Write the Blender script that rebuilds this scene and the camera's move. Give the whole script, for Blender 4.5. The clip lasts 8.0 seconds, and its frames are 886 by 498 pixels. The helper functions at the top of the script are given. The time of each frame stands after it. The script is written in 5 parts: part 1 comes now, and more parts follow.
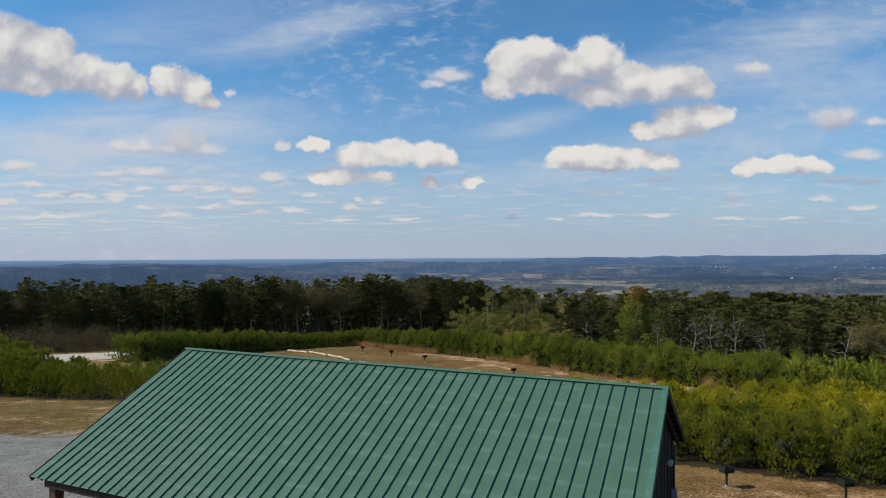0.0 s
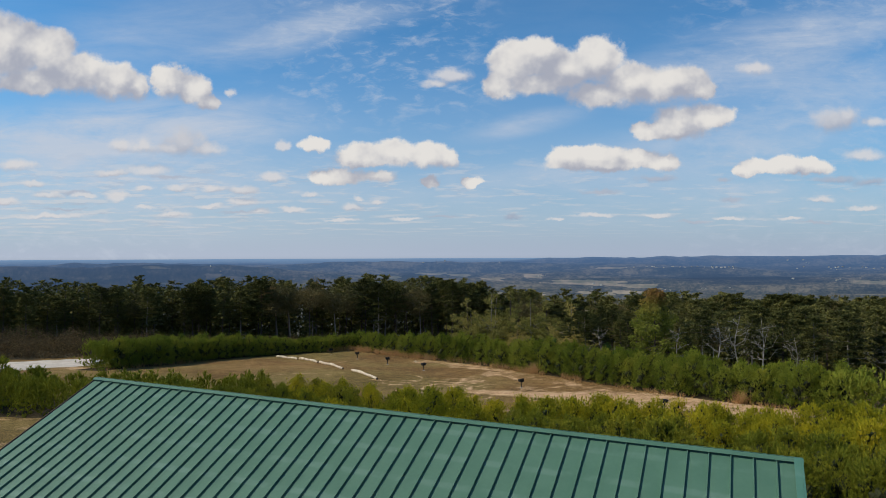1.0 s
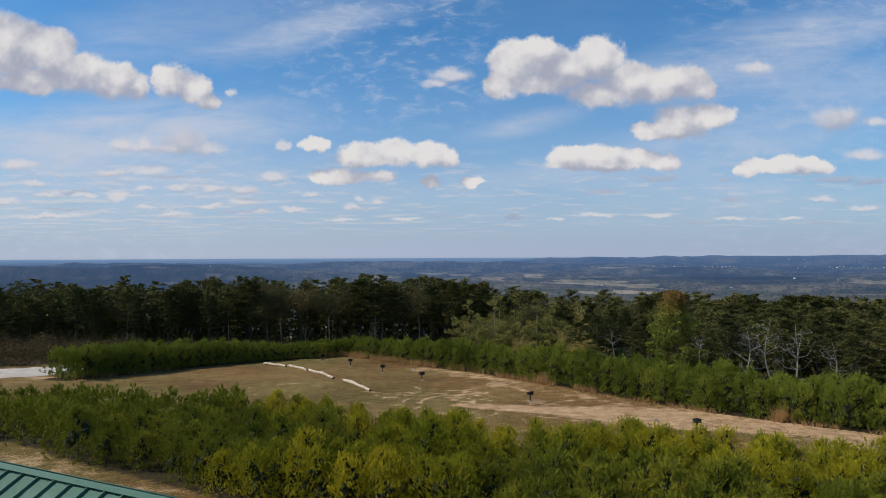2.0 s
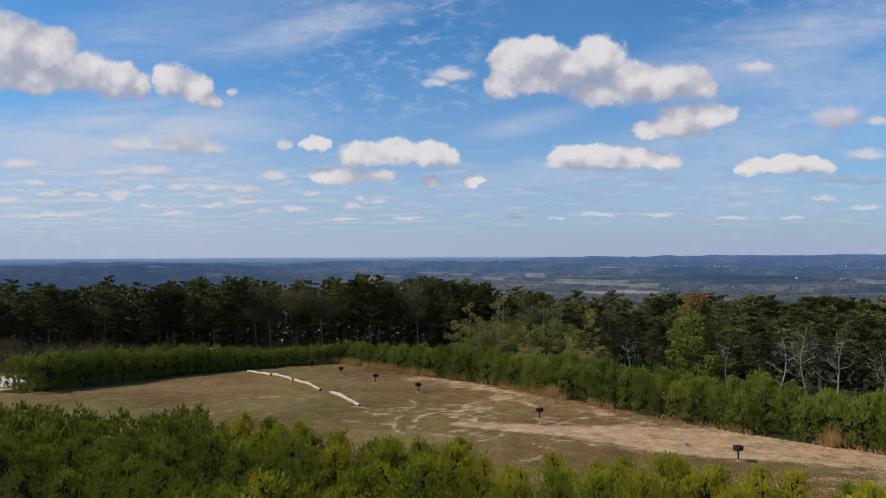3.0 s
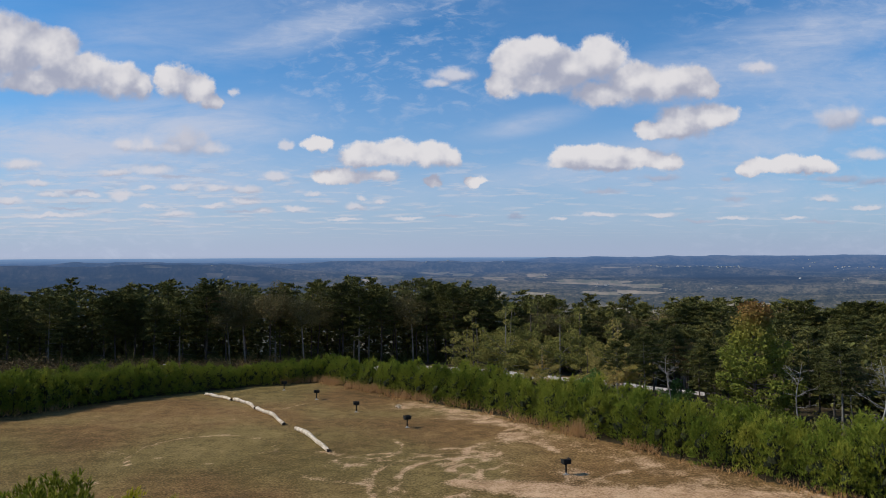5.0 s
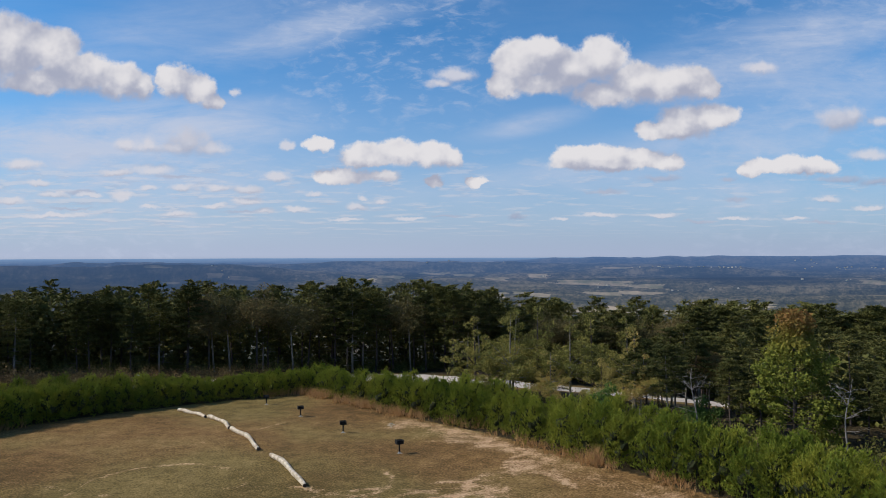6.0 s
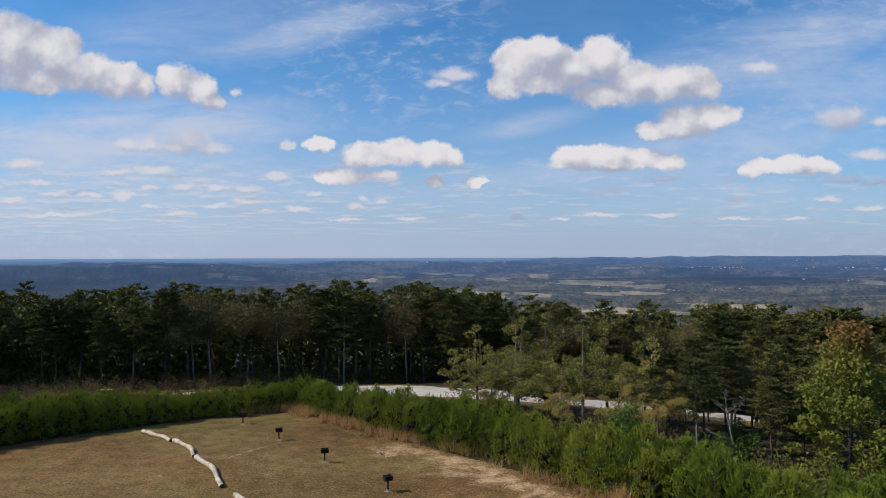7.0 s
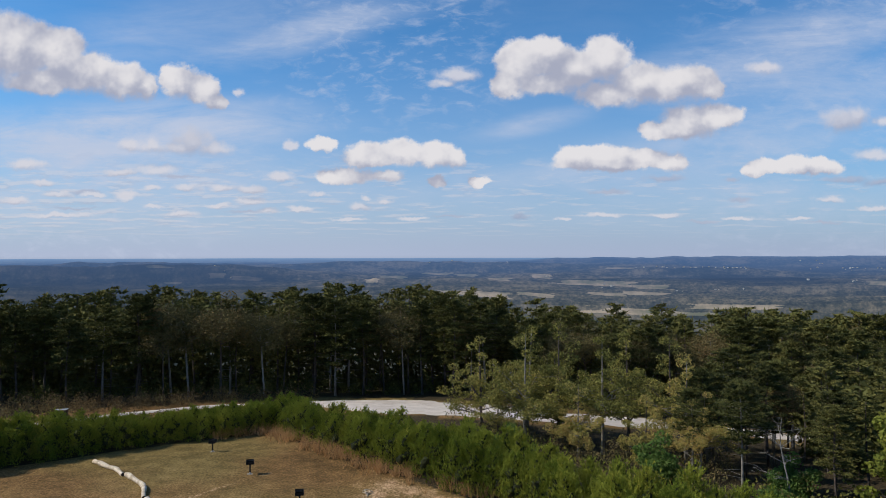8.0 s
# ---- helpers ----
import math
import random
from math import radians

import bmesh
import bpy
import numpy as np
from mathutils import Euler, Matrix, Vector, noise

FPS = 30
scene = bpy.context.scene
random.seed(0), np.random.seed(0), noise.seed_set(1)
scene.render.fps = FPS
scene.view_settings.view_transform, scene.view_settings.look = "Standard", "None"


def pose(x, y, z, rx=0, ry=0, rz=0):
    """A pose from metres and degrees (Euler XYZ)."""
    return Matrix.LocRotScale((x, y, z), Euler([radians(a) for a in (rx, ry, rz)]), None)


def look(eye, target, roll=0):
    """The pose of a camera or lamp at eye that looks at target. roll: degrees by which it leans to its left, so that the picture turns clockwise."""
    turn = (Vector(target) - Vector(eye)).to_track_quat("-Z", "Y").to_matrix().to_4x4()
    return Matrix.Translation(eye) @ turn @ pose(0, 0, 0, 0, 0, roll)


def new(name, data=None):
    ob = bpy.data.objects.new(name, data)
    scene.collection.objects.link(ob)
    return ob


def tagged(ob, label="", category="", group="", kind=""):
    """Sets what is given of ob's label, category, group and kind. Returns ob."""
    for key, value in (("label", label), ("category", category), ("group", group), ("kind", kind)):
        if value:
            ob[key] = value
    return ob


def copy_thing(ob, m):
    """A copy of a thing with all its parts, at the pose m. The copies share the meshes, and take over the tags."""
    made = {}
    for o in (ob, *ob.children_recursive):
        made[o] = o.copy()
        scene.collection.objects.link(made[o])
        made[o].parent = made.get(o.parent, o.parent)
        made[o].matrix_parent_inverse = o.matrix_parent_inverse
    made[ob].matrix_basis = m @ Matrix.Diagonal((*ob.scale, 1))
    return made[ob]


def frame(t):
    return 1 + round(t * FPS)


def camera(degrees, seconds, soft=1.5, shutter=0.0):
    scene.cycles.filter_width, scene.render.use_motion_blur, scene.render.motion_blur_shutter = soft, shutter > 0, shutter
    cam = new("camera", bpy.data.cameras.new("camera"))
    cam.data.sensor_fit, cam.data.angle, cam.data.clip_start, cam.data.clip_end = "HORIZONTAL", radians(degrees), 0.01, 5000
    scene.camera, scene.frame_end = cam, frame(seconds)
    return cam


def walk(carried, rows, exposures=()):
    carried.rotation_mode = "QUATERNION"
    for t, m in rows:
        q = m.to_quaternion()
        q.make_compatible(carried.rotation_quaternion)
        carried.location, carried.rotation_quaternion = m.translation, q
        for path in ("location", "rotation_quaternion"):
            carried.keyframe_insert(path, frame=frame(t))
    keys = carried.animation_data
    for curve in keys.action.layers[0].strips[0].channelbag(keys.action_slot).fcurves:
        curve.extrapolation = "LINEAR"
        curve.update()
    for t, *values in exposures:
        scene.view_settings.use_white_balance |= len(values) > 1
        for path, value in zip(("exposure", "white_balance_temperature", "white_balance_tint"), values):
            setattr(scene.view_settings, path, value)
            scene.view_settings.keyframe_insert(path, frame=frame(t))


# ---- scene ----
cam = camera(67.4, 8.0, soft=0.85)
METRES, EYE, TILT, LEAN, TURN = 50.0, 9.2, 0.5, 0.25, 0.0
ROWS = [
    (0.0, 0.0, 0.0, 0.0, -0.0, 0.0, 0.0),
    (0.5, -0.0004, 0.0615, -0.0011, 0.01, -0.01, -0.04),
    (1.0, -0.0008, 0.1235, -0.0027, 0.02, -0.01, -0.08),
    (1.5, -0.001, 0.1859, -0.0045, 0.03, -0.01, -0.08),
    (3.0, 0.0043, 0.3763, -0.0085, 0.15, -0.08, -0.09),
    (3.5, 0.0056, 0.4391, -0.0095, 0.17, -0.08, -0.09),
    (4.0, 0.0079, 0.5013, -0.0108, 0.2, -0.07, -0.09),
    (4.5, 0.0099, 0.562, -0.0117, 0.23, -0.07, -0.09),
    (6.0, 0.016, 0.7393, -0.0123, 0.36, -0.04, -0.14),
    (6.5, 0.0177, 0.8006, -0.0115, 0.39, -0.04, -0.15),
    (7.0, 0.0197, 0.8646, -0.0106, 0.42, -0.04, -0.16),
    (7.5, 0.0215, 0.9317, -0.0095, 0.45, -0.04, -0.17),
    (8.0, 0.0231, 0.9995, -0.0085, 0.63, -0.04, -0.19),
]
walk(cam, [(t, pose(0, 0, EYE, TILT, LEAN, TURN) @ pose(METRES * x, METRES * y, METRES * z, 90 + pitch, roll, yaw)) for t, x, y, z, yaw, pitch, roll in ROWS],
     [(0.0, 0.07, 6900, 6), (1.5, 0.05, 6800, 7), (3.0, 0.0, 6500, 10), (4.5, 0.0, 6500, 10), (6.0, 0.06, 6500, 10), (8.0, 0.07, 6500, 10)])


# ---- light: one sun, a hazy blue sky with fair-weather cumulus ----
SUN_FROM = Vector((-0.74, -0.07, 0.66)).normalized()
SUN_ELEVATION = math.asin(SUN_FROM.z)
SUN_TURN = math.atan2(SUN_FROM.x, SUN_FROM.y)

sun_data = bpy.data.lights.new("sun", "SUN")
sun_data.energy, sun_data.angle, sun_data.color = 3.9, radians(0.6), (1.0, 0.95, 0.86)
sun = new("sun", sun_data)
sun.matrix_world = look(SUN_FROM * 100, (0, 0, 0))


class Nodes:
    """Shortcuts for wiring a node tree."""

    def __init__(self, tree):
        self.tree = tree
        tree.nodes.clear()

    def add(self, kind, inputs=(), **settings):
        n = self.tree.nodes.new(kind)
        for k, v in settings.items():
            setattr(n, k, v)
        for k, v in dict(inputs).items():
            if hasattr(v, "is_output"):
                self.tree.links.new(v, n.inputs[k])
            else:
                n.inputs[k].default_value = v
        return n

    def math(self, op, a, b=0.0, c=0.0, clamp=False):
        return self.add("ShaderNodeMath", {0: a, 1: b, 2: c}, operation=op, use_clamp=clamp).outputs[0]

    def vec(self, op, a, b=(0, 0, 0), c=(0, 0, 0)):
        n = self.add("ShaderNodeVectorMath", {0: a, 1: b}, operation=op)
        if op == "MULTIPLY_ADD":
            if hasattr(c, "is_output"):
                self.tree.links.new(c, n.inputs[2])
            else:
                n.inputs[2].default_value = c
        return n.outputs["Value"] if op == "LENGTH" else n.outputs[0]

    def span(self, v, a, b, lo=0.0, hi=1.0, smooth=True):
        n = self.add("ShaderNodeMapRange", {0: v, 1: a, 2: b, 3: lo, 4: hi})
        n.interpolation_type = "SMOOTHSTEP" if smooth else "LINEAR"
        return n.outputs[0]

    def noise(self, vector, scale, detail=4.0, rough=0.55, warp=0.0):
        return self.add("ShaderNodeTexNoise", {"Vector": vector, "Scale": scale, "Detail": detail, "Roughness": rough, "Distortion": warp}).outputs[0]

    def mix(self, f, a, b, blend="MIX"):
        n = self.add("ShaderNodeMix", data_type="RGBA", blend_type=blend)
        for i, v in ((0, f), (6, a), (7, b)):
            if hasattr(v, "is_output"):
                self.tree.links.new(v, n.inputs[i])
            else:
                n.inputs[i].default_value = v if i == 0 else (*v[:3], 1.0)
        return n.outputs[2]

    def ramp(self, v, stops):
        n = self.add("ShaderNodeValToRGB", {0: v})
        e = n.color_ramp.elements
        while len(e) < len(stops):
            e.new(0.5)
        for el, (p, c) in zip(e, stops):
            el.position, el.color = p, (*c, 1.0)
        return n.outputs[0]


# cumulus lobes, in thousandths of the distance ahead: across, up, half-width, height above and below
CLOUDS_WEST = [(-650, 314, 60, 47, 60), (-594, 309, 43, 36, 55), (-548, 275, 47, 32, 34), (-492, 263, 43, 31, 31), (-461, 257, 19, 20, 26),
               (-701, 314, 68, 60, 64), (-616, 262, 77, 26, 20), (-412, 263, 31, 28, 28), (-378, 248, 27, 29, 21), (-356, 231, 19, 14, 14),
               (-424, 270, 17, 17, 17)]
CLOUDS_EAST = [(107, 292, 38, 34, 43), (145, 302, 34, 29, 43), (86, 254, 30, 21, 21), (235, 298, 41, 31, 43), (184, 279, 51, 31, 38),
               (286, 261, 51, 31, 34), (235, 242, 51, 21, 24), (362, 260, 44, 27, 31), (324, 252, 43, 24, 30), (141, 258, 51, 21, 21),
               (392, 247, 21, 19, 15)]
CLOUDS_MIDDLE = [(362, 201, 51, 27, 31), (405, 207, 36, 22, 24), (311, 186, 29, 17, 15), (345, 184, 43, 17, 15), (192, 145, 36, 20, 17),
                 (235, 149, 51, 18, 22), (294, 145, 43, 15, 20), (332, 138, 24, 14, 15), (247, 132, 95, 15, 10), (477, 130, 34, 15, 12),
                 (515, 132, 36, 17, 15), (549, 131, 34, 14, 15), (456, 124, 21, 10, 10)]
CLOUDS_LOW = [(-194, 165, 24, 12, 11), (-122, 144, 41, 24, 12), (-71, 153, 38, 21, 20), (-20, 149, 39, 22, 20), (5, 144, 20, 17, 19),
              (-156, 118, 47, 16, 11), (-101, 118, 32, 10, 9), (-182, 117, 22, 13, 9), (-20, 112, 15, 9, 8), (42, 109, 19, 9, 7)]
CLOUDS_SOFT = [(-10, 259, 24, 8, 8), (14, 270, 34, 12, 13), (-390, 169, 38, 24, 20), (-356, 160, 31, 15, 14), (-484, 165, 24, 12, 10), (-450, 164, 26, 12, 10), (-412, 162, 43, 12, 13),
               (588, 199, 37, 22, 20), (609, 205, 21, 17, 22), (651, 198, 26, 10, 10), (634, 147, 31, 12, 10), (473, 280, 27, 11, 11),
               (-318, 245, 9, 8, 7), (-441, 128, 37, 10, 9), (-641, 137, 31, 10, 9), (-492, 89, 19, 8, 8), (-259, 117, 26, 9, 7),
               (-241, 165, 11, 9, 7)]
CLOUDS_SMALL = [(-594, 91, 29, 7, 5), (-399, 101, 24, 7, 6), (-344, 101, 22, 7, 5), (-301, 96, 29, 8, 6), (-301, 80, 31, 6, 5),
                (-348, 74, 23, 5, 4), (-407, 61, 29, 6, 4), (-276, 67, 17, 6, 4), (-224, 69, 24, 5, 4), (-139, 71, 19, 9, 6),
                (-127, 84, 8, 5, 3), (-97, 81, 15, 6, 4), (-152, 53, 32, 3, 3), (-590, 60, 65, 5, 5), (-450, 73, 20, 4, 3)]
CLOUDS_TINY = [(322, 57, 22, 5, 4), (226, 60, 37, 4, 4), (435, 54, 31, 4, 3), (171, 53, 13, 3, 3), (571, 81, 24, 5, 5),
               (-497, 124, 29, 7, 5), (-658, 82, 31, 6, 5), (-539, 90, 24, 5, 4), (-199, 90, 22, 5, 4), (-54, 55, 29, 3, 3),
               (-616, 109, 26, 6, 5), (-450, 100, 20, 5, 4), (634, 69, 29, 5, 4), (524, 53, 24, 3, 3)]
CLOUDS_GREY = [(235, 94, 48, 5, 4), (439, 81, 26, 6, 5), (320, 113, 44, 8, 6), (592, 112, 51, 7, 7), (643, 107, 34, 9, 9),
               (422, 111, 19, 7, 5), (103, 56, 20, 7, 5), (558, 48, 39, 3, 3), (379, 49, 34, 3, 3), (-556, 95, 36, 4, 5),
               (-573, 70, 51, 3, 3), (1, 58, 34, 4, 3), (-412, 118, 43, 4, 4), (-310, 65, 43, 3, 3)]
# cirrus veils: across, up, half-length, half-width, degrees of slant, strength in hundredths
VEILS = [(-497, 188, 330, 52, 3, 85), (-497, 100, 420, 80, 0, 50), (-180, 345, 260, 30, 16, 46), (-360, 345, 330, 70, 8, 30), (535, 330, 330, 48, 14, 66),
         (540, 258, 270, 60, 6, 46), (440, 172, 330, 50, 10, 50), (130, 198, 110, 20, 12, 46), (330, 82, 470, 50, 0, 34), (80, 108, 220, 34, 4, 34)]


def make_sky():
    world = bpy.data.worlds.new("sky")
    scene.world = world
    world.use_nodes = True
    n = Nodes(world.node_tree)
    way = n.add("ShaderNodeTexCoord").outputs["Generated"]
    split = n.add("ShaderNodeSeparateXYZ", {0: way})
    ahead = n.math("MAXIMUM", n.math("ABSOLUTE", split.outputs[1]), 0.22)
    u, v = n.math("DIVIDE", split.outputs[0], ahead), n.math("DIVIDE", split.outputs[2], ahead)
    flat = n.add("ShaderNodeCombineXYZ", {0: u, 1: v}).outputs[0]
    sky = n.add("ShaderNodeTexSky", sky_type="NISHITA", sun_disc=False, sun_elevation=SUN_ELEVATION, sun_rotation=SUN_TURN,
                altitude=300.0, air_density=1.0, dust_density=0.6, ozone_density=2.2)
    blue = n.mix(1.0, sky.outputs[0], (SKY_TINT[0] * SKY, SKY_TINT[1] * SKY, SKY_TINT[2] * SKY), "MULTIPLY")
    # haze near the horizon
    haze = n.span(v, 0.0, 0.34, 1.0, 0.0, False)
    haze = n.math("POWER", haze, 1.7)
    col = n.mix(n.math("MULTIPLY", haze, 0.97), blue, n.mix(n.span(u, -0.5, 0.6), HAZE, (0.345, 0.410, 0.565)))
    # cirrus veils, combed out along a slant
    slant = n.add("ShaderNodeMapping", {0: flat, 2: (0, 0, radians(-14)), 3: (1.9, 8.5, 1.0)}).outputs[0]
    comb = n.span(n.noise(slant, 2.3, 8.0, 0.66, 0.35), 0.30, 0.74, 0.18, 1.5, False)
    broad = n.span(n.noise(flat, 3.2, 4.0, 0.55), 0.32, 0.68, 0.55, 1.35, False)
    veil = None
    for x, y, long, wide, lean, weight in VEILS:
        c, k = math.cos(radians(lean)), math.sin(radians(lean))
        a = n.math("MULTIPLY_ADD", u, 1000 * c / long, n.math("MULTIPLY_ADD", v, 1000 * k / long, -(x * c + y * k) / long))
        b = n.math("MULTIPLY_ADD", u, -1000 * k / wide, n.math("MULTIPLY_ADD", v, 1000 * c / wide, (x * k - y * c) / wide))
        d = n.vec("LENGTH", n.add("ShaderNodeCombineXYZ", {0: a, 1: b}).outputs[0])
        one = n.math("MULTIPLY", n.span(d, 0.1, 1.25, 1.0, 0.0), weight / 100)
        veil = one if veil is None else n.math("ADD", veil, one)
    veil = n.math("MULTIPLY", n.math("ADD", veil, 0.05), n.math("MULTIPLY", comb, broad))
    col = n.mix(n.math("MINIMUM", veil, 0.85), col, VEIL)
    # a fine mottle of high cloud
    comb = n.add("ShaderNodeMapping", {0: flat, 2: (0, 0, radians(-20)), 3: (1.0, 2.3, 1.0)}).outputs[0]
    mottle = n.noise(comb, 26.0, 6.0, 0.62, 0.4)
    spot = n.math("MULTIPLY", n.span(v, 0.15, 0.25), n.math("MULTIPLY", n.span(u, -0.34, -0.16), n.span(u, 0.0, 0.12, 1.0, 0.0)))
    spot = n.math("MAXIMUM", spot, n.math("MULTIPLY", n.span(u, -0.30, -0.45), n.span(v, 0.24, 0.17)))
    spot = n.math("MAXIMUM", spot, n.math("MULTIPLY", n.span(u, 0.28, 0.45), 0.55))
    col = n.mix(n.math("MULTIPLY", n.math("MULTIPLY", n.span(mottle, 0.46, 0.74), spot), 0.46), col, VEIL)
    # low far rows of small cumulus, flattened towards the horizon
    row = n.add("ShaderNodeCombineXYZ", {0: n.math("MULTIPLY", u, 9.0), 1: n.math("MULTIPLY", n.math("LOGARITHM", n.math("MAXIMUM", v, 0.012), 2.718), 5.5)}).outputs[0]
    rows = n.noise(row, 1.7, 6.0, 0.60)
    under = n.noise(n.vec("ADD", row, (0.0, 0.30, 0.0)), 1.7, 6.0, 0.60)
    lowband = n.math("MULTIPLY", n.span(v, 0.015, 0.05), n.span(v, 0.10, 0.18, 1.0, 0.0))
    tone = n.mix(n.span(n.math("SUBTRACT", rows, under), -0.06, 0.06), (0.42, 0.44, 0.54), (0.62, 0.61, 0.66))
    rows = n.math("MULTIPLY", n.span(n.math("SUBTRACT", rows, n.math("MULTIPLY", u, 0.06)), 0.48, 0.66), lowband)
    col = n.mix(n.math("MULTIPLY", rows, n.span(u, -0.5, 0.5, 0.50, 0.34, False)), col, tone)
    # cumulus: distance to the nearest lobe in a space folded by billows
    fold = n.add("ShaderNodeTexNoise", {"Vector": flat, "Scale": 30.0, "Detail": 6.0, "Roughness": 0.62}).outputs[1]
    point = n.vec("MULTIPLY_ADD", n.vec("SUBTRACT", fold, (0.5, 0.5, 0.5)), (0.038, 0.027, 0.0), flat)
    fine_fold = n.add("ShaderNodeTexNoise", {"Vector": flat, "Scale": 46.0, "Detail": 4.0, "Roughness": 0.55}).outputs[1]
    small_point = n.vec("MULTIPLY_ADD", n.vec("SUBTRACT", fine_fold, (0.5, 0.5, 0.5)), (0.030, 0.015, 0.0), flat)
    wisps = n.math("SUBTRACT", n.noise(flat, 34.0, 6.0, 0.62), 0.5)

    def nearest(place, lobes):
        best = None
        for x, y, w, up, down in lobes:
            a = n.vec("MULTIPLY_ADD", place, (1000 / w, 1000 / up, 0), (-x / w, -y / up, 0))
            b = n.vec("MULTIPLY_ADD", place, (-1000 / w, -1000 / down, 0), (x / w, y / down, 0))
            d = n.vec("LENGTH", n.vec("MAXIMUM", a, b))
            best = d if best is None else n.math("SMOOTH_MIN", best, d, 0.28)
        return best

    def cloud(under_col, place, lobes, shift, body_at, edge_top, edge_foot, fray, top, base, weight, puffy=6.0):
        """Lays one bank of cumulus over a colour: crisp lit tops, soft shaded feet."""
        near = nearest(place, lobes)
        above = nearest(n.vec("ADD", place, shift), lobes)
        rise = n.math("SUBTRACT", above, near)
        body = n.math("ADD", n.math("SUBTRACT", body_at, near), n.math("MULTIPLY", wisps, fray))
        soft = n.span(rise, -0.35, 0.35, edge_foot, edge_top)
        cover = n.span(body, 0.0, soft)
        lit = n.span(n.math("ADD", rise, n.math("MULTIPLY", relief, puffy)), -0.60, 1.20)
        return n.mix(n.math("MULTIPLY", cover, weight), under_col, n.mix(lit, base, top))

    puffs = n.noise(flat, 10.0, 4.0, 0.50)
    relief = n.math("SUBTRACT", puffs, n.noise(n.vec("ADD", flat, (-0.010, 0.016, 0.0)), 10.0, 4.0, 0.50))
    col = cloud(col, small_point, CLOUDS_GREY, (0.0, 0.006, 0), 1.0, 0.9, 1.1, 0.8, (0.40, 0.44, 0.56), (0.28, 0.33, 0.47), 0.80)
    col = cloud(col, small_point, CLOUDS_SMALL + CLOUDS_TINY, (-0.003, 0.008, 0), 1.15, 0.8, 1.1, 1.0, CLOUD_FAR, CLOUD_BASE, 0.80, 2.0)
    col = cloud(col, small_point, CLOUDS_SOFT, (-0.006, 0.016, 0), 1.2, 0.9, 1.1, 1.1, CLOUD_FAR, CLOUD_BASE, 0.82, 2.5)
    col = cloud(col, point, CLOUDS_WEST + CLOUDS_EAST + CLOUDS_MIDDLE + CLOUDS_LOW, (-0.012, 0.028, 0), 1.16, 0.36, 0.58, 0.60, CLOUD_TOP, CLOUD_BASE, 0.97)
    # below the horizon: the far haze goes on
    col = n.mix(n.span(split.outputs[2], -0.02, 0.0, 1.0, 0.0), col, (0.18, 0.24, 0.30))
    out = n.add("ShaderNodeBackground", {0: col, 1: 1.0})
    n.add("ShaderNodeOutputWorld", {0: out.outputs[0]})


SKY, SKY_TINT = 0.095, (0.46, 0.99, 1.36)
HAZE, VEIL = (0.405, 0.465, 0.62), (0.50, 0.56, 0.70)
CLOUD_TOP, CLOUD_BASE, CLOUD_FAR = (0.74, 0.72, 0.735), (0.37, 0.39, 0.49), (0.65, 0.64, 0.69)
make_sky()


# ---- materials ----
def material(name, rough=0.8, metal=0.0, specular=0.3):
    m = bpy.data.materials.new(name)
    m.use_nodes = True
    n = Nodes(m.node_tree)
    p = n.add("ShaderNodeBsdfPrincipled", {"Roughness": rough, "Metallic": metal, "Specular IOR Level": specular})
    n.add("ShaderNodeOutputMaterial", {0: p.outputs[0]})
    return m, n, p


def wire(n, p, colour=None, bump=None, strength=0.3, distance=0.02, rough=None):
    if colour is not None:
        n.tree.links.new(colour, p.inputs["Base Color"])
    if bump is not None:
        b = n.add("ShaderNodeBump", {"Strength": strength, "Distance": distance, "Height": bump})
        n.tree.links.new(b.outputs[0], p.inputs["Normal"])
    if rough is not None:
        n.tree.links.new(rough, p.inputs["Roughness"])


def plain(name, a, b, scale, rough=0.8, metal=0.0, detail=5.0, bump=0.3, distance=0.01, stretch=(1, 1, 1)):
    """A surface that varies between two colours at two scales."""
    m, n, p = material(name, rough, metal)
    at = n.vec("MULTIPLY", n.add("ShaderNodeTexCoord").outputs["Object"], stretch)
    one, two = n.noise(at, scale, detail), n.noise(at, scale * 7.3, 3.0)
    f = n.span(n.math("ADD", n.math("MULTIPLY", one, 0.65), n.math("MULTIPLY", two, 0.35)), 0.34, 0.66)
    wire(n, p, n.mix(f, a, b), two, bump, distance)
    return m


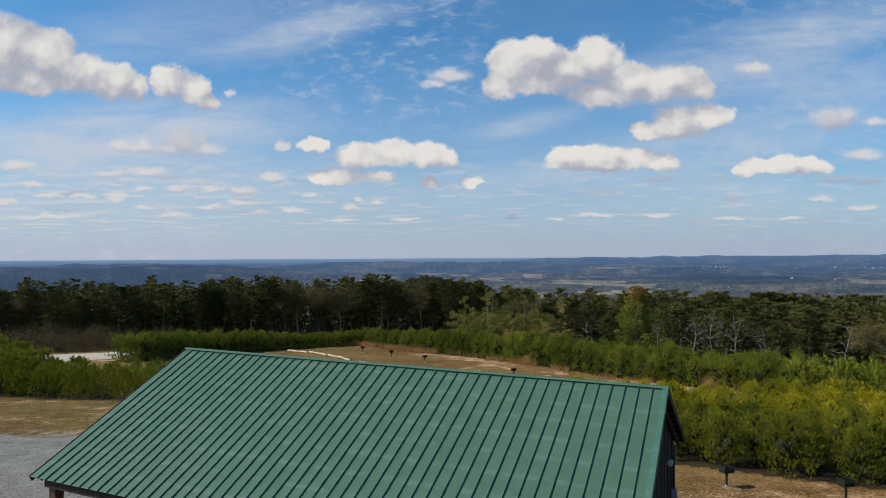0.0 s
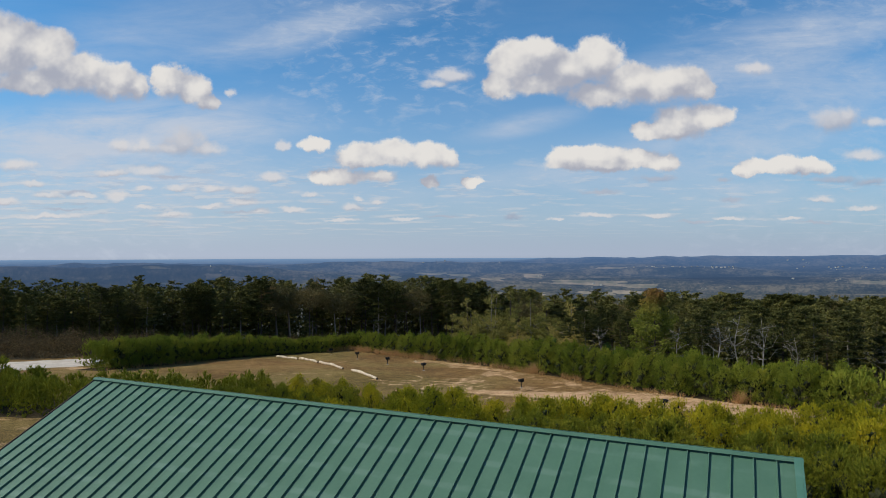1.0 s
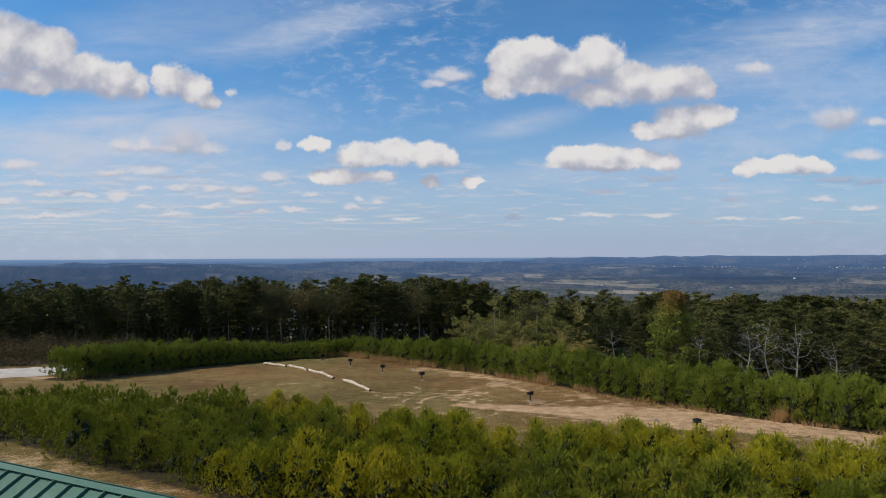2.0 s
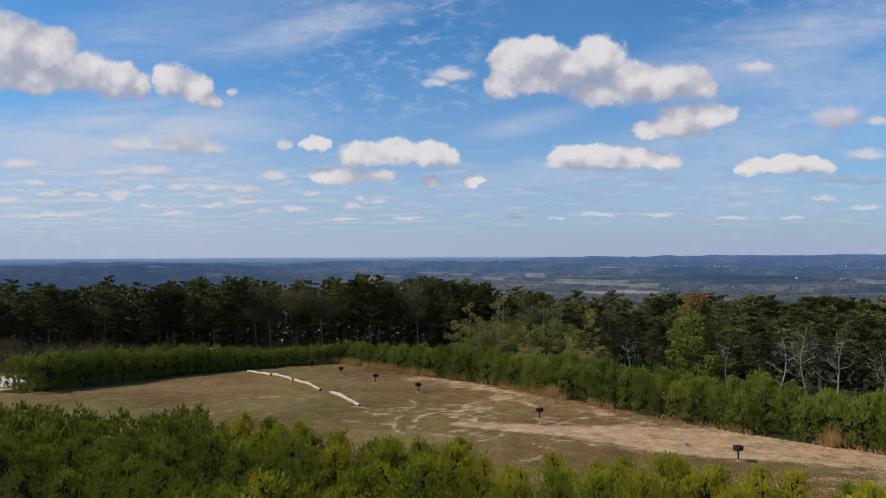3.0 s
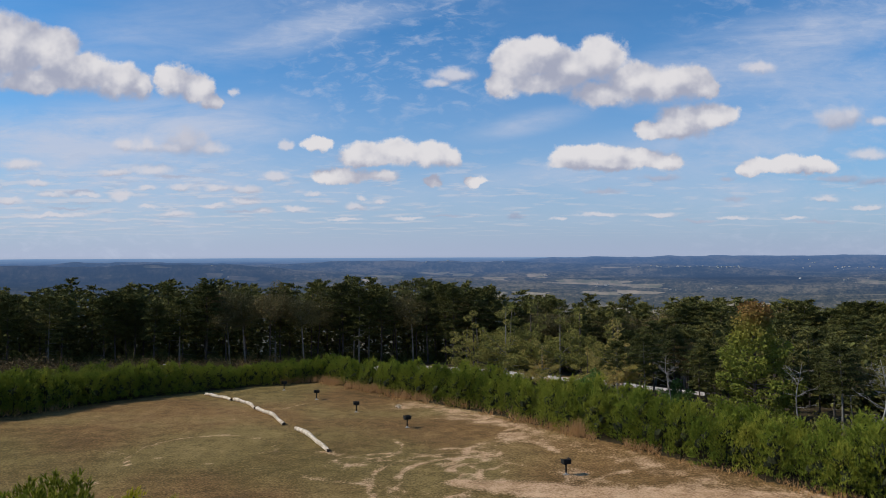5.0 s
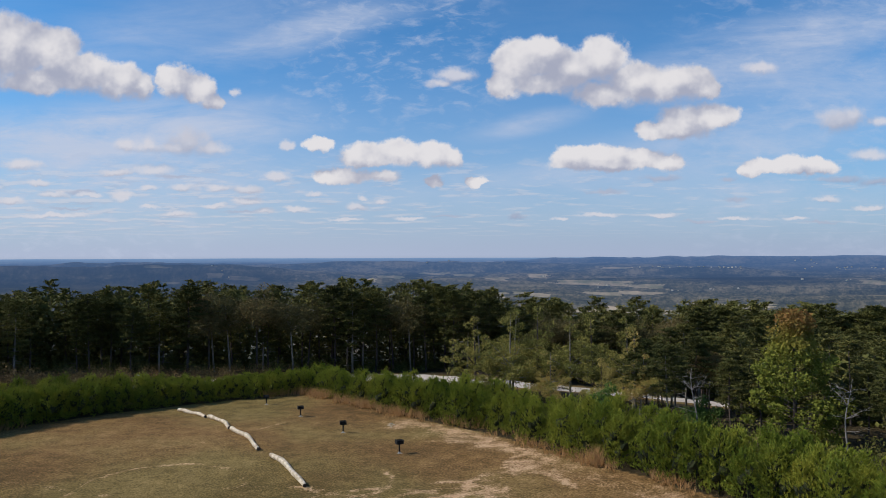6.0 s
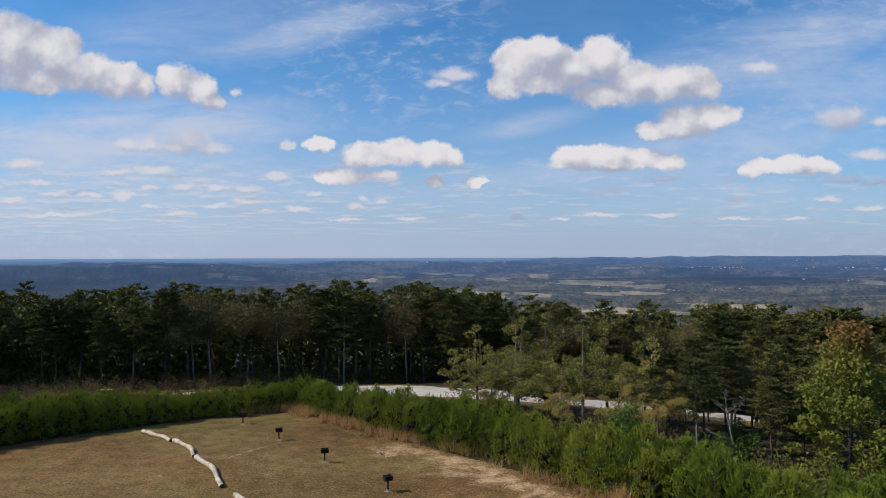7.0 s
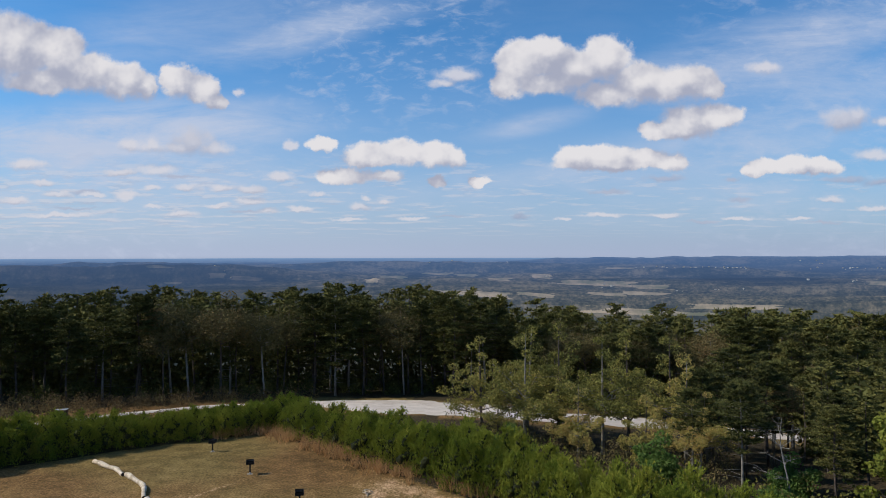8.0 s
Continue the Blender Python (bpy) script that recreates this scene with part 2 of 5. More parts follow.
def foliage(name, stops, glow=0.25, rough=0.7, spread=0.5, turning=0.0, gloss=0.04):
    """Leaves or needles: hue by plant and by leaf, light coming through."""
    m = bpy.data.materials.new(name)
    m.use_nodes = True
    n = Nodes(m.node_tree)
    plant = n.add("ShaderNodeObjectInfo").outputs["Random"]
    leaf = n.add("ShaderNodeNewGeometry").outputs["Random Per Island"]
    at = n.add("ShaderNodeNewGeometry").outputs["Position"]
    drift = n.noise(at, 0.35, 2.0)
    f = n.math("ADD", n.math("MULTIPLY", plant, 1.0 - spread), n.math("MULTIPLY", leaf, spread))
    f = n.math("ADD", f, n.math("MULTIPLY", n.math("SUBTRACT", drift, 0.5), 0.7), clamp=True)
    if turning:
        up = n.add("ShaderNodeSeparateXYZ", {0: n.add("ShaderNodeTexCoord").outputs["Object"]}).outputs[2]
        f = n.math("ADD", n.math("MULTIPLY", f, 0.45), n.span(up, turning * 0.62, turning * 1.12, 0.0, 0.75), clamp=True)
    c = n.ramp(f, stops)
    p = n.add("ShaderNodeBsdfPrincipled", {"Base Color": c, "Roughness": rough, "Specular IOR Level": gloss})
    t = n.add("ShaderNodeBsdfTranslucent", {0: c})
    s = n.add("ShaderNodeMixShader", {0: glow, 1: p.outputs[0], 2: t.outputs[0]})
    n.add("ShaderNodeOutputMaterial", {0: s.outputs[0]})
    return m


def ground_material():
    m, n, p = material("dry_mown_grass", 0.95, 0.0, 0.1)
    at = n.add("ShaderNodeNewGeometry").outputs["Position"]
    cover = n.add("ShaderNodeSeparateColor", {0: n.add("ShaderNodeAttribute", attribute_name="cover").outputs["Color"]})
    big, mid, fine = n.noise(at, 0.11, 4.0), n.noise(at, 0.9, 5.0, 0.6), n.noise(at, 9.0, 6.0, 0.72)
    grain = n.noise(at, 45.0, 3.0, 0.6)
    f = n.math("ADD", n.math("MULTIPLY", big, 0.22), n.math("ADD", n.math("MULTIPLY", mid, 0.20), n.math("MULTIPLY", fine, 0.58)))
    grass = n.ramp(n.span(f, 0.35, 0.65), [(0.0, (0.056, 0.034, 0.012)), (0.30, (0.142, 0.079, 0.027)), (0.62, (0.238, 0.131, 0.048)), (1.0, (0.420, 0.242, 0.108))])
    green = n.ramp(n.span(f, 0.35, 0.65), [(0.0, (0.053, 0.044, 0.012)), (0.5, (0.142, 0.107, 0.032)), (1.0, (0.288, 0.211, 0.079))])
    grass = n.mix(n.math("MULTIPLY", n.span(n.noise(at, 0.055, 3.0), 0.40, 0.60), 0.75), grass, green)
    soil = n.ramp(n.span(n.math("ADD", n.math("MULTIPLY", mid, 0.4), n.math("MULTIPLY", fine, 0.6)), 0.34, 0.66), [(0.0, (0.225, 0.126, 0.057)), (0.45, (0.465, 0.280, 0.145)), (1.0, (0.67, 0.440, 0.260))])
    stones = n.ramp(n.span(n.math("ADD", n.math("MULTIPLY", fine, 0.45), n.math("ADD", n.math("MULTIPLY", mid, 0.2), n.math("MULTIPLY", grain, 0.35))), 0.34, 0.66), [(0.0, (0.105, 0.095, 0.085)), (0.5, (0.235, 0.220, 0.200)), (1.0, (0.42, 0.395, 0.36))])
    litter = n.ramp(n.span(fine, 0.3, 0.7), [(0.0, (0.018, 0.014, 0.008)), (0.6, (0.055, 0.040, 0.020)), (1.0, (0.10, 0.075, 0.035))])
    rag = n.math("ADD", n.math("MULTIPLY", n.math("SUBTRACT", fine, 0.5), 1.1), n.math("MULTIPLY", n.math("SUBTRACT", mid, 0.5), 0.9))
    def edge(channel):
        return n.span(n.math("ADD", cover.outputs[channel], rag), 0.30, 0.72)
    tufts = n.span(n.noise(at, 2.6, 4.0, 0.7), 0.54, 0.66)
    c = n.mix(n.math("MULTIPLY", edge(0), n.math("SUBTRACT", 1.0, n.math("MULTIPLY", tufts, 0.65))), grass, soil)
    c = n.mix(edge(1), c, stones)
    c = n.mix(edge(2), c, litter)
    wire(n, p, c, n.math("ADD", n.math("MULTIPLY", fine, 0.7), n.math("MULTIPLY", grain, 0.3)), 0.8, 0.10)
    return m


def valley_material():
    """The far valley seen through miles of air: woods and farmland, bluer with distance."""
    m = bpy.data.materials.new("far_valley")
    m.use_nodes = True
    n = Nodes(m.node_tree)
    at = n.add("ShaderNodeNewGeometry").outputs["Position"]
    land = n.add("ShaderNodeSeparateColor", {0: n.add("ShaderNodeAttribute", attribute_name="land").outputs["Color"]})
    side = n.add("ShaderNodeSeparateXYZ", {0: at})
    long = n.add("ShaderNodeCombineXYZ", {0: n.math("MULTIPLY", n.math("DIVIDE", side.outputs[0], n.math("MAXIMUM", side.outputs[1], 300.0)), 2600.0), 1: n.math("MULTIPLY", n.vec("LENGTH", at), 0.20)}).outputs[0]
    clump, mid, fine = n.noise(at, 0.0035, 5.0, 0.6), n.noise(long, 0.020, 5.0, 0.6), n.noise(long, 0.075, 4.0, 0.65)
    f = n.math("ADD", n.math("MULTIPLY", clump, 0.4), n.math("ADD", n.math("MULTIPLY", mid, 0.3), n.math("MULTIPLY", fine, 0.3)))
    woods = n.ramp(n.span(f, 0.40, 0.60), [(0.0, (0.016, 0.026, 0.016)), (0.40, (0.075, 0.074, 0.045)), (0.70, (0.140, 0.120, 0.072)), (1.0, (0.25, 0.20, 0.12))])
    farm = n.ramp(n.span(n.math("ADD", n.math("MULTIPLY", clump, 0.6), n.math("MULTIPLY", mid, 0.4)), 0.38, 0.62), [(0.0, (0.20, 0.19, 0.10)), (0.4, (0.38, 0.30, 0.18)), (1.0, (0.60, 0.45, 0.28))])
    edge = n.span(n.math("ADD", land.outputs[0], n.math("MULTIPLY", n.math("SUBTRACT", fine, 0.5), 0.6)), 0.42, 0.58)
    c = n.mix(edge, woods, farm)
    # second channel darkens the land colour, mainly as painted cloud shadow
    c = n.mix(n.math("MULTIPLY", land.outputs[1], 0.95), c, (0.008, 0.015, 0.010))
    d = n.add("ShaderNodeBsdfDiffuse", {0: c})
    # haze painted into the surface: blue emission that grows with distance
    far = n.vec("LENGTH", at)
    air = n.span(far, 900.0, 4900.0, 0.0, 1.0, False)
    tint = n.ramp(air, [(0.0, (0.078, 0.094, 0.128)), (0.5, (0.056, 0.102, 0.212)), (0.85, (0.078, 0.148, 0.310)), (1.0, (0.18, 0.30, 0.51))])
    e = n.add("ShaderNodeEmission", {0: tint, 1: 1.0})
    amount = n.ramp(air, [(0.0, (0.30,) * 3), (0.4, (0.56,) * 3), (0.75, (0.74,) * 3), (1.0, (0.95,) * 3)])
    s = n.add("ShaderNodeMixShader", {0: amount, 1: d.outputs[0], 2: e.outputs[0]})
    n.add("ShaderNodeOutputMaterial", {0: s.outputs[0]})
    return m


def roof_material(name, a, b):
    m, n, p = material(name, 0.55, 0.0, 0.25)
    at = n.add("ShaderNodeTexCoord").outputs["Object"]
    own = n.add("ShaderNodeObjectInfo").outputs["Random"]
    wide = n.noise(n.vec("ADD", at, n.add("ShaderNodeCombineXYZ", {0: n.math("MULTIPLY", own, 40.0)}).outputs[0]), 1.3, 3.0)
    band = n.add("ShaderNodeTexWave", {"Vector": at, "Scale": 0.47, "Distortion": 0.6, "Detail": 2.0}, bands_direction="Y").outputs[1]
    # highlights of the wavy sheet metal, painted as paler streaks
    sheen_streak = n.math("MULTIPLY", n.span(band, 0.80, 1.0), n.span(wide, 0.38, 0.62))
    chalk = n.noise(at, 14.0, 4.0)
    c = n.mix(n.span(wide, 0.3, 0.7), a, b)
    c = n.mix(n.math("MULTIPLY", sheen_streak, 0.20), c, (0.20, 0.29, 0.25))
    wire(n, p, c, n.math("ADD", n.math("MULTIPLY", wide, 1.0), n.math("MULTIPLY", band, 0.15)), 0.12, 0.03, n.span(chalk, 0.3, 0.7, 0.50, 0.66))
    return m


GROUND = ground_material()
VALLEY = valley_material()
GRAVEL = plain("crushed_limestone", (0.43, 0.36, 0.295), (0.58, 0.50, 0.42), 0.8, 0.95, bump=0.6, distance=0.03)
ROOF = roof_material("green_painted_steel", (0.060, 0.130, 0.086), (0.073, 0.148, 0.099))
TRIM = roof_material("green_trim_steel", (0.060, 0.150, 0.108), (0.072, 0.168, 0.124))
TIMBER = plain("dark_stained_timber", (0.028, 0.017, 0.013), (0.060, 0.036, 0.027), 3.0, 0.75, stretch=(1, 1, 6))
POST = plain("red_brown_stained_timber", (0.075, 0.034, 0.022), (0.120, 0.058, 0.038), 3.0, 0.7, stretch=(4, 4, 0.6))
SIDING = plain("dark_brown_siding", (0.022, 0.017, 0.016), (0.042, 0.033, 0.030), 2.0, 0.7)
CONCRETE = plain("weathered_concrete", (0.20, 0.17, 0.135), (0.31, 0.27, 0.22), 2.5, 0.9)
IRON = plain("black_painted_steel", (0.008, 0.008, 0.008), (0.022, 0.020, 0.018), 9.0, 0.85)
ASH = plain("pale_grey_steel", (0.30, 0.30, 0.29), (0.45, 0.44, 0.42), 9.0, 0.5)
BOX = plain("grey_enamel_box", (0.20, 0.22, 0.24), (0.28, 0.30, 0.32), 6.0, 0.5)
LOG = plain("bleached_bare_log", (0.30, 0.22, 0.14), (0.66, 0.56, 0.42), 3.0, 0.85, stretch=(1, 1, 1))
LOG_END = plain("dark_log_end", (0.035, 0.024, 0.016), (0.11, 0.075, 0.05), 8.0, 0.9)
BARK = plain("pine_bark", (0.040, 0.030, 0.024), (0.120, 0.092, 0.074), 2.2, 0.95, stretch=(3, 3, 0.7))
PALE_BARK = plain("pale_bark", (0.11, 0.095, 0.08), (0.27, 0.24, 0.20), 2.2, 0.95, stretch=(3, 3, 0.7))
DEAD = plain("grey_dead_wood", (0.13, 0.115, 0.10), (0.32, 0.29, 0.26), 2.5, 0.9, stretch=(3, 3, 0.7))
# for stems, and for core lumps whose dark colour stands in for inner shade
STEM_CORE = plain("dead_inner_twigs", (0.020, 0.024, 0.008), (0.045, 0.050, 0.016), 9.0, 0.95, bump=0.8, distance=0.05)
PINE = foliage("pine_needles", [(0.0, (0.035, 0.037, 0.014)), (0.4, (0.070, 0.072, 0.023)), (0.75, (0.115, 0.112, 0.032)), (1.0, (0.174, 0.148, 0.045))], 0.08)
OAK = foliage("oak_leaves", [(0.0, (0.086, 0.088, 0.024)), (0.4, (0.197, 0.180, 0.045)), (0.75, (0.328, 0.268, 0.077)), (1.0, (0.464, 0.291, 0.098))], 0.16)
# OAK darkened: shade of the back wood put into the leaf colour
OAK_DARKENED = foliage("russet_oak_leaves", [(0.0, (0.055, 0.055, 0.023)), (0.4, (0.109, 0.096, 0.039)), (0.75, (0.183, 0.134, 0.055)), (1.0, (0.261, 0.150, 0.067))], 0.08)
MAPLE = foliage("turning_leaves", [(0.0, (0.095, 0.117, 0.021)), (0.35, (0.194, 0.201, 0.035)), (0.62, (0.246, 0.208, 0.044)), (1.0, (0.257, 0.136, 0.048))], 0.28, turning=8.0)
BRIGHT = foliage("young_green_leaves", [(0.0, (0.050, 0.090, 0.022)), (0.6, (0.100, 0.160, 0.036)), (1.0, (0.150, 0.200, 0.055))], 0.3)
SAPLING = foliage("young_pine_needles", [(0.0, (0.125, 0.155, 0.014)), (0.35, (0.280, 0.264, 0.021)), (0.7, (0.444, 0.381, 0.025)), (1.0, (0.600, 0.451, 0.033))], 0.30, spread=0.45)
SAPLING_GREEN = foliage("green_young_pine_needles", [(0.0, (0.092, 0.111, 0.016)), (0.4, (0.175, 0.189, 0.020)), (0.8, (0.276, 0.262, 0.029)), (1.0, (0.417, 0.328, 0.037))], 0.24, spread=0.5)
HEDGE = foliage("hedge_needles", [(0.0, (0.092, 0.129, 0.017)), (0.4, (0.183, 0.216, 0.028)), (0.8, (0.283, 0.293, 0.041)), (1.0, (0.398, 0.341, 0.049))], 0.16, spread=0.5)
REED = foliage("dry_broom_sedge", [(0.0, (0.203, 0.109, 0.040)), (0.5, (0.378, 0.211, 0.085)), (1.0, (0.567, 0.343, 0.160))], 0.25)
BRUSH = foliage("dry_brush", [(0.0, (0.065, 0.047, 0.022)), (0.5, (0.154, 0.104, 0.051)), (0.8, (0.218, 0.154, 0.064)), (1.0, (0.128, 0.136, 0.039))], 0.15)
WHITE = plain("white_paint", (0.34, 0.33, 0.32), (0.46, 0.45, 0.43), 1.0, 0.7)
GREY_ROOF = plain("grey_shingle", (0.16, 0.16, 0.17), (0.26, 0.26, 0.27), 1.0, 0.9)
SIGN_FACE = plain("faded_sign_board", (0.07, 0.055, 0.038), (0.13, 0.10, 0.07), 3.0, 0.8)


# ---- mesh helpers ----
rng = np.random.default_rng(7)


def mesh(name, verts, faces, mats, index=None, smooth=False):
    me = bpy.data.meshes.new(name)
    me.from_pydata(np.asarray(verts, dtype=float).tolist(), [], [list(map(int, f)) for f in faces])
    for m in mats:
        me.materials.append(m)
    if index is not None:
        me.polygons.foreach_set("material_index", np.asarray(index, dtype=np.int32))
    if smooth:
        me.polygons.foreach_set("use_smooth", np.ones(len(me.polygons), dtype=bool))
    me.update()
    return me


def tri_mesh(name, verts, mats, corners=3):
    """A mesh of loose faces, all with the same number of corners, from an array of corners."""
    verts = np.asarray(verts, dtype=np.float32).reshape(-1, 3)
    count = len(verts) // corners
    me = bpy.data.meshes.new(name)
    me.vertices.add(len(verts))
    me.vertices.foreach_set("co", verts.ravel())
    me.loops.add(len(verts))
    me.loops.foreach_set("vertex_index", np.arange(len(verts), dtype=np.int32))
    me.polygons.add(count)
    me.polygons.foreach_set("loop_start", np.arange(0, len(verts), corners, dtype=np.int32))
    for m in mats:
        me.materials.append(m)
    me.update(calc_edges=True)
    return me


def part(name, me, parent, label="", at=None):
    ob = new(name, me)
    ob.parent = parent
    if at is not None:
        ob.matrix_local = at
    return tagged(ob, label)


def thing(name, at, label, category, group="", kind=""):
    ob = new(name)
    ob.matrix_basis = at
    ob.empty_display_size = 0.2
    return tagged(ob, label, category, group, kind)


def trunk_tubes(paths):
    """A stem with six sides, its limbs with three."""
    v, f = tubes(paths[:1], 6)
    w, g = tubes(paths[1:], 3)
    return v + w, f + [tuple(k + len(v) for k in face) for face in g]


def tubes(paths, sides=6):
    """Tapered tubes along polylines: each path is a list of (point, radius)."""
    verts, faces = [], []
    for path in paths:
        pts = [Vector(p) for p, _ in path]
        start = len(verts)
        for i, (p, r) in enumerate(path):
            d = (pts[min(i + 1, len(pts) - 1)] - pts[max(i - 1, 0)]).normalized()
            side = d.cross(Vector((0.3, 0.9, 0.2))).normalized()
            other = d.cross(side)
            for k in range(sides):
                a = 2 * math.pi * k / sides
                verts.append(pts[i] + (side * math.cos(a) + other * math.sin(a)) * r)
        for i in range(len(path) - 1):
            for k in range(sides):
                a, b = start + i * sides + k, start + i * sides + (k + 1) % sides
                faces.append((a, b, b + sides, a + sides))
        faces.append(tuple(range(start + sides - 1, start - 1, -1)))
        faces.append(tuple(range(start + (len(path) - 1) * sides, start + len(path) * sides)))
    return verts, faces


def box_bm(bm, lo, hi, m=Matrix(), bevel=0.0):
    """A bevelled box between two corners, moved by m."""
    made = bmesh.ops.create_cube(bm, size=1.0)["verts"]
    lo, hi = Vector(lo), Vector(hi)
    for v in made:
        v.co = Vector((lo[i] + (v.co[i] + 0.5) * (hi[i] - lo[i]) for i in range(3)))
    if bevel:
        edges = list({e for v in made for e in v.link_edges})
        made = list({v for f in bmesh.ops.bevel(bm, geom=edges, offset=bevel, segments=1, affect="EDGES")["faces"] for v in f.verts} | {v for v in made if v.is_valid})
    bmesh.ops.transform(bm, matrix=m, verts=[v for v in made if v.is_valid])
    return bm


def bm_mesh(name, bm, mats, smooth=False):
    me = bpy.data.meshes.new(name)
    bmesh.ops.recalc_face_normals(bm, faces=bm.faces)
    bm.to_mesh(me)
    bm.free()
    for m in mats:
        me.materials.append(m)
    if smooth:
        me.polygons.foreach_set("use_smooth", np.ones(len(me.polygons), dtype=bool))
    return me


def boxes(name, mat, *spans, bevel=0.008):
    bm = bmesh.new()
    for s in spans:
        box_bm(bm, s[0], s[1], s[2] if len(s) > 2 else Matrix(), bevel)
    return bm_mesh(name, bm, [mat])


def blades(points, ways, count, length, width, spread, r):
    """Needle tufts: at each point a fan of narrow triangles round its way."""
    p = np.repeat(np.asarray(points, float), count, 0)
    w = np.repeat(np.asarray(ways, float), count, 0) + r.normal(0, spread, (len(p), 3))
    w /= np.linalg.norm(w, axis=1, keepdims=True) + 1e-9
    side = np.cross(w, r.normal(0, 1, (len(p), 3)))
    side /= np.linalg.norm(side, axis=1, keepdims=True) + 1e-9
    n = len(p)
    l = length * r.uniform(0.65, 1.25, (n, 1))
    h = width * r.uniform(0.7, 1.3, (n, 1)) * 0.5
    base = p - w * l * 0.15
    return np.stack([base - side * h, base + side * h, p + w * l], 1).reshape(-1, 3)


def leaves(points, size, r, droop=0.3):
    """Loose leaf sprays: one small four-cornered face at each point."""
    p = np.asarray(points, float)
    n = len(p)
    a = r.normal(0, 1, (n, 3))
    a[:, 2] -= droop
    a /= np.linalg.norm(a, axis=1, keepdims=True)
    b = np.cross(a, r.normal(0, 1, (n, 3)))
    b /= np.linalg.norm(b, axis=1, keepdims=True) + 1e-9
    s = size * r.uniform(0.6, 1.35, (n, 1))
    return np.stack([p - a * s * 0.5, p + b * s * 0.36, p + a * s * 0.6, p - b * s * 0.36], 1).reshape(-1, 3)


def sprays(points, ways, count, length, width, spread, r, tip=0.25):
    """Flat needle sprays: at each point a level fan of narrow twigs, as layered boughs have them."""
    p = np.repeat(np.asarray(points, float), count, 0)
    w = np.repeat(np.asarray(ways, float), count, 0) + r.normal(0, 1, (len(p), 3)) * np.array([spread, spread, tip])
    w /= np.linalg.norm(w, axis=1, keepdims=True) + 1e-9
    side = np.cross(w, np.array([0, 0, 1.0]) + r.normal(0, 0.45, (len(p), 3)))
    side /= np.linalg.norm(side, axis=1, keepdims=True) + 1e-9
    n = len(p)
    l, h = length * r.uniform(0.55, 1.3, (n, 1)), width * r.uniform(0.6, 1.3, (n, 1)) * 0.5
    a, e = p - w * l * 0.35, p + w * l * 0.65
    return np.stack([a - side * h, a + side * h, e], 1).reshape(-1, 3)


ICO = [(0, 0, 1)] + [(0.894 * math.cos(a), 0.894 * math.sin(a), 0.447) for a in (0, 1.2566, 2.5133, 3.7699, 5.0265)] + [(0.894 * math.cos(a), 0.894 * math.sin(a), -0.447) for a in (0.6283, 1.885, 3.1416, 4.3982, 5.6549)] + [(0, 0, -1)]
ICO_FACES = [(0, 1 + k, 1 + (k + 1) % 5) for k in range(5)] + [(1 + k, 6 + k, 1 + (k + 1) % 5) for k in range(5)] + [(6 + k, 6 + (k + 1) % 5, 1 + (k + 1) % 5) for k in range(5)] + [(11, 6 + (k + 1) % 5, 6 + k) for k in range(5)]


def pads(centres, radii, r, tilt=0.3, shatter=0.0):
    """Dense hearts of foliage: uneven lumps, one at each centre, broken up into loose sprays."""
    c, q = np.asarray(centres, float), np.asarray(radii, float)
    unit = np.array(ICO)[None] * r.uniform(0.6, 1.3, (len(c), 12, 1))
    t = r.uniform(0, 6.28, len(c))[:, None]
    x, y = unit[..., 0] * np.cos(t) - unit[..., 1] * np.sin(t), unit[..., 0] * np.sin(t) + unit[..., 1] * np.cos(t)
    flat = np.stack([x, y, unit[..., 2]], -1) * q[:, None, :]
    flat[..., 2] += flat[..., 0] * r.normal(0, tilt, (len(c), 1)) + flat[..., 1] * r.normal(0, tilt, (len(c), 1))
    tri = (flat + c[:, None, :])[:, np.array(ICO_FACES).ravel()].reshape(len(c), 20, 3, 3)
    loose = np.mean(q, axis=1)[:, None, None, None] * shatter
    return (tri + r.normal(0, 1, tri.shape) * loose).reshape(-1, 3)


def value_noise(x, y, scale, seed=0):
    """Smooth noise from 0 to 1 on arrays."""
    x, y = np.asarray(x, float) * scale, np.asarray(y, float) * scale
    i, j = np.floor(x), np.floor(y)
    fx, fy = x - i, y - j
    fx, fy = fx * fx * (3 - 2 * fx), fy * fy * (3 - 2 * fy)

    def corner(a, b):
        s = np.sin(a * 127.1 + b * 311.7 + seed * 74.7) * 43758.5453
        return s - np.floor(s)

    low = corner(i, j) * (1 - fx) + corner(i + 1, j) * fx
    high = corner(i, j + 1) * (1 - fx) + corner(i + 1, j + 1) * fx
    return low * (1 - fy) + high * fy


# ---- lie of the land ----
LAND_Y = [-160, -80, 0, 26, 40, 55, 66, 77, 90, 108, 125, 150, 200, 300, 560, 620]
LAND_Z = [-8, 1.2, 0.4, 0.0, -1.1, -2.4, -2.95, -3.25, -4.0, -4.9, -6.4, -9.5, -18, -42, -112, -132]


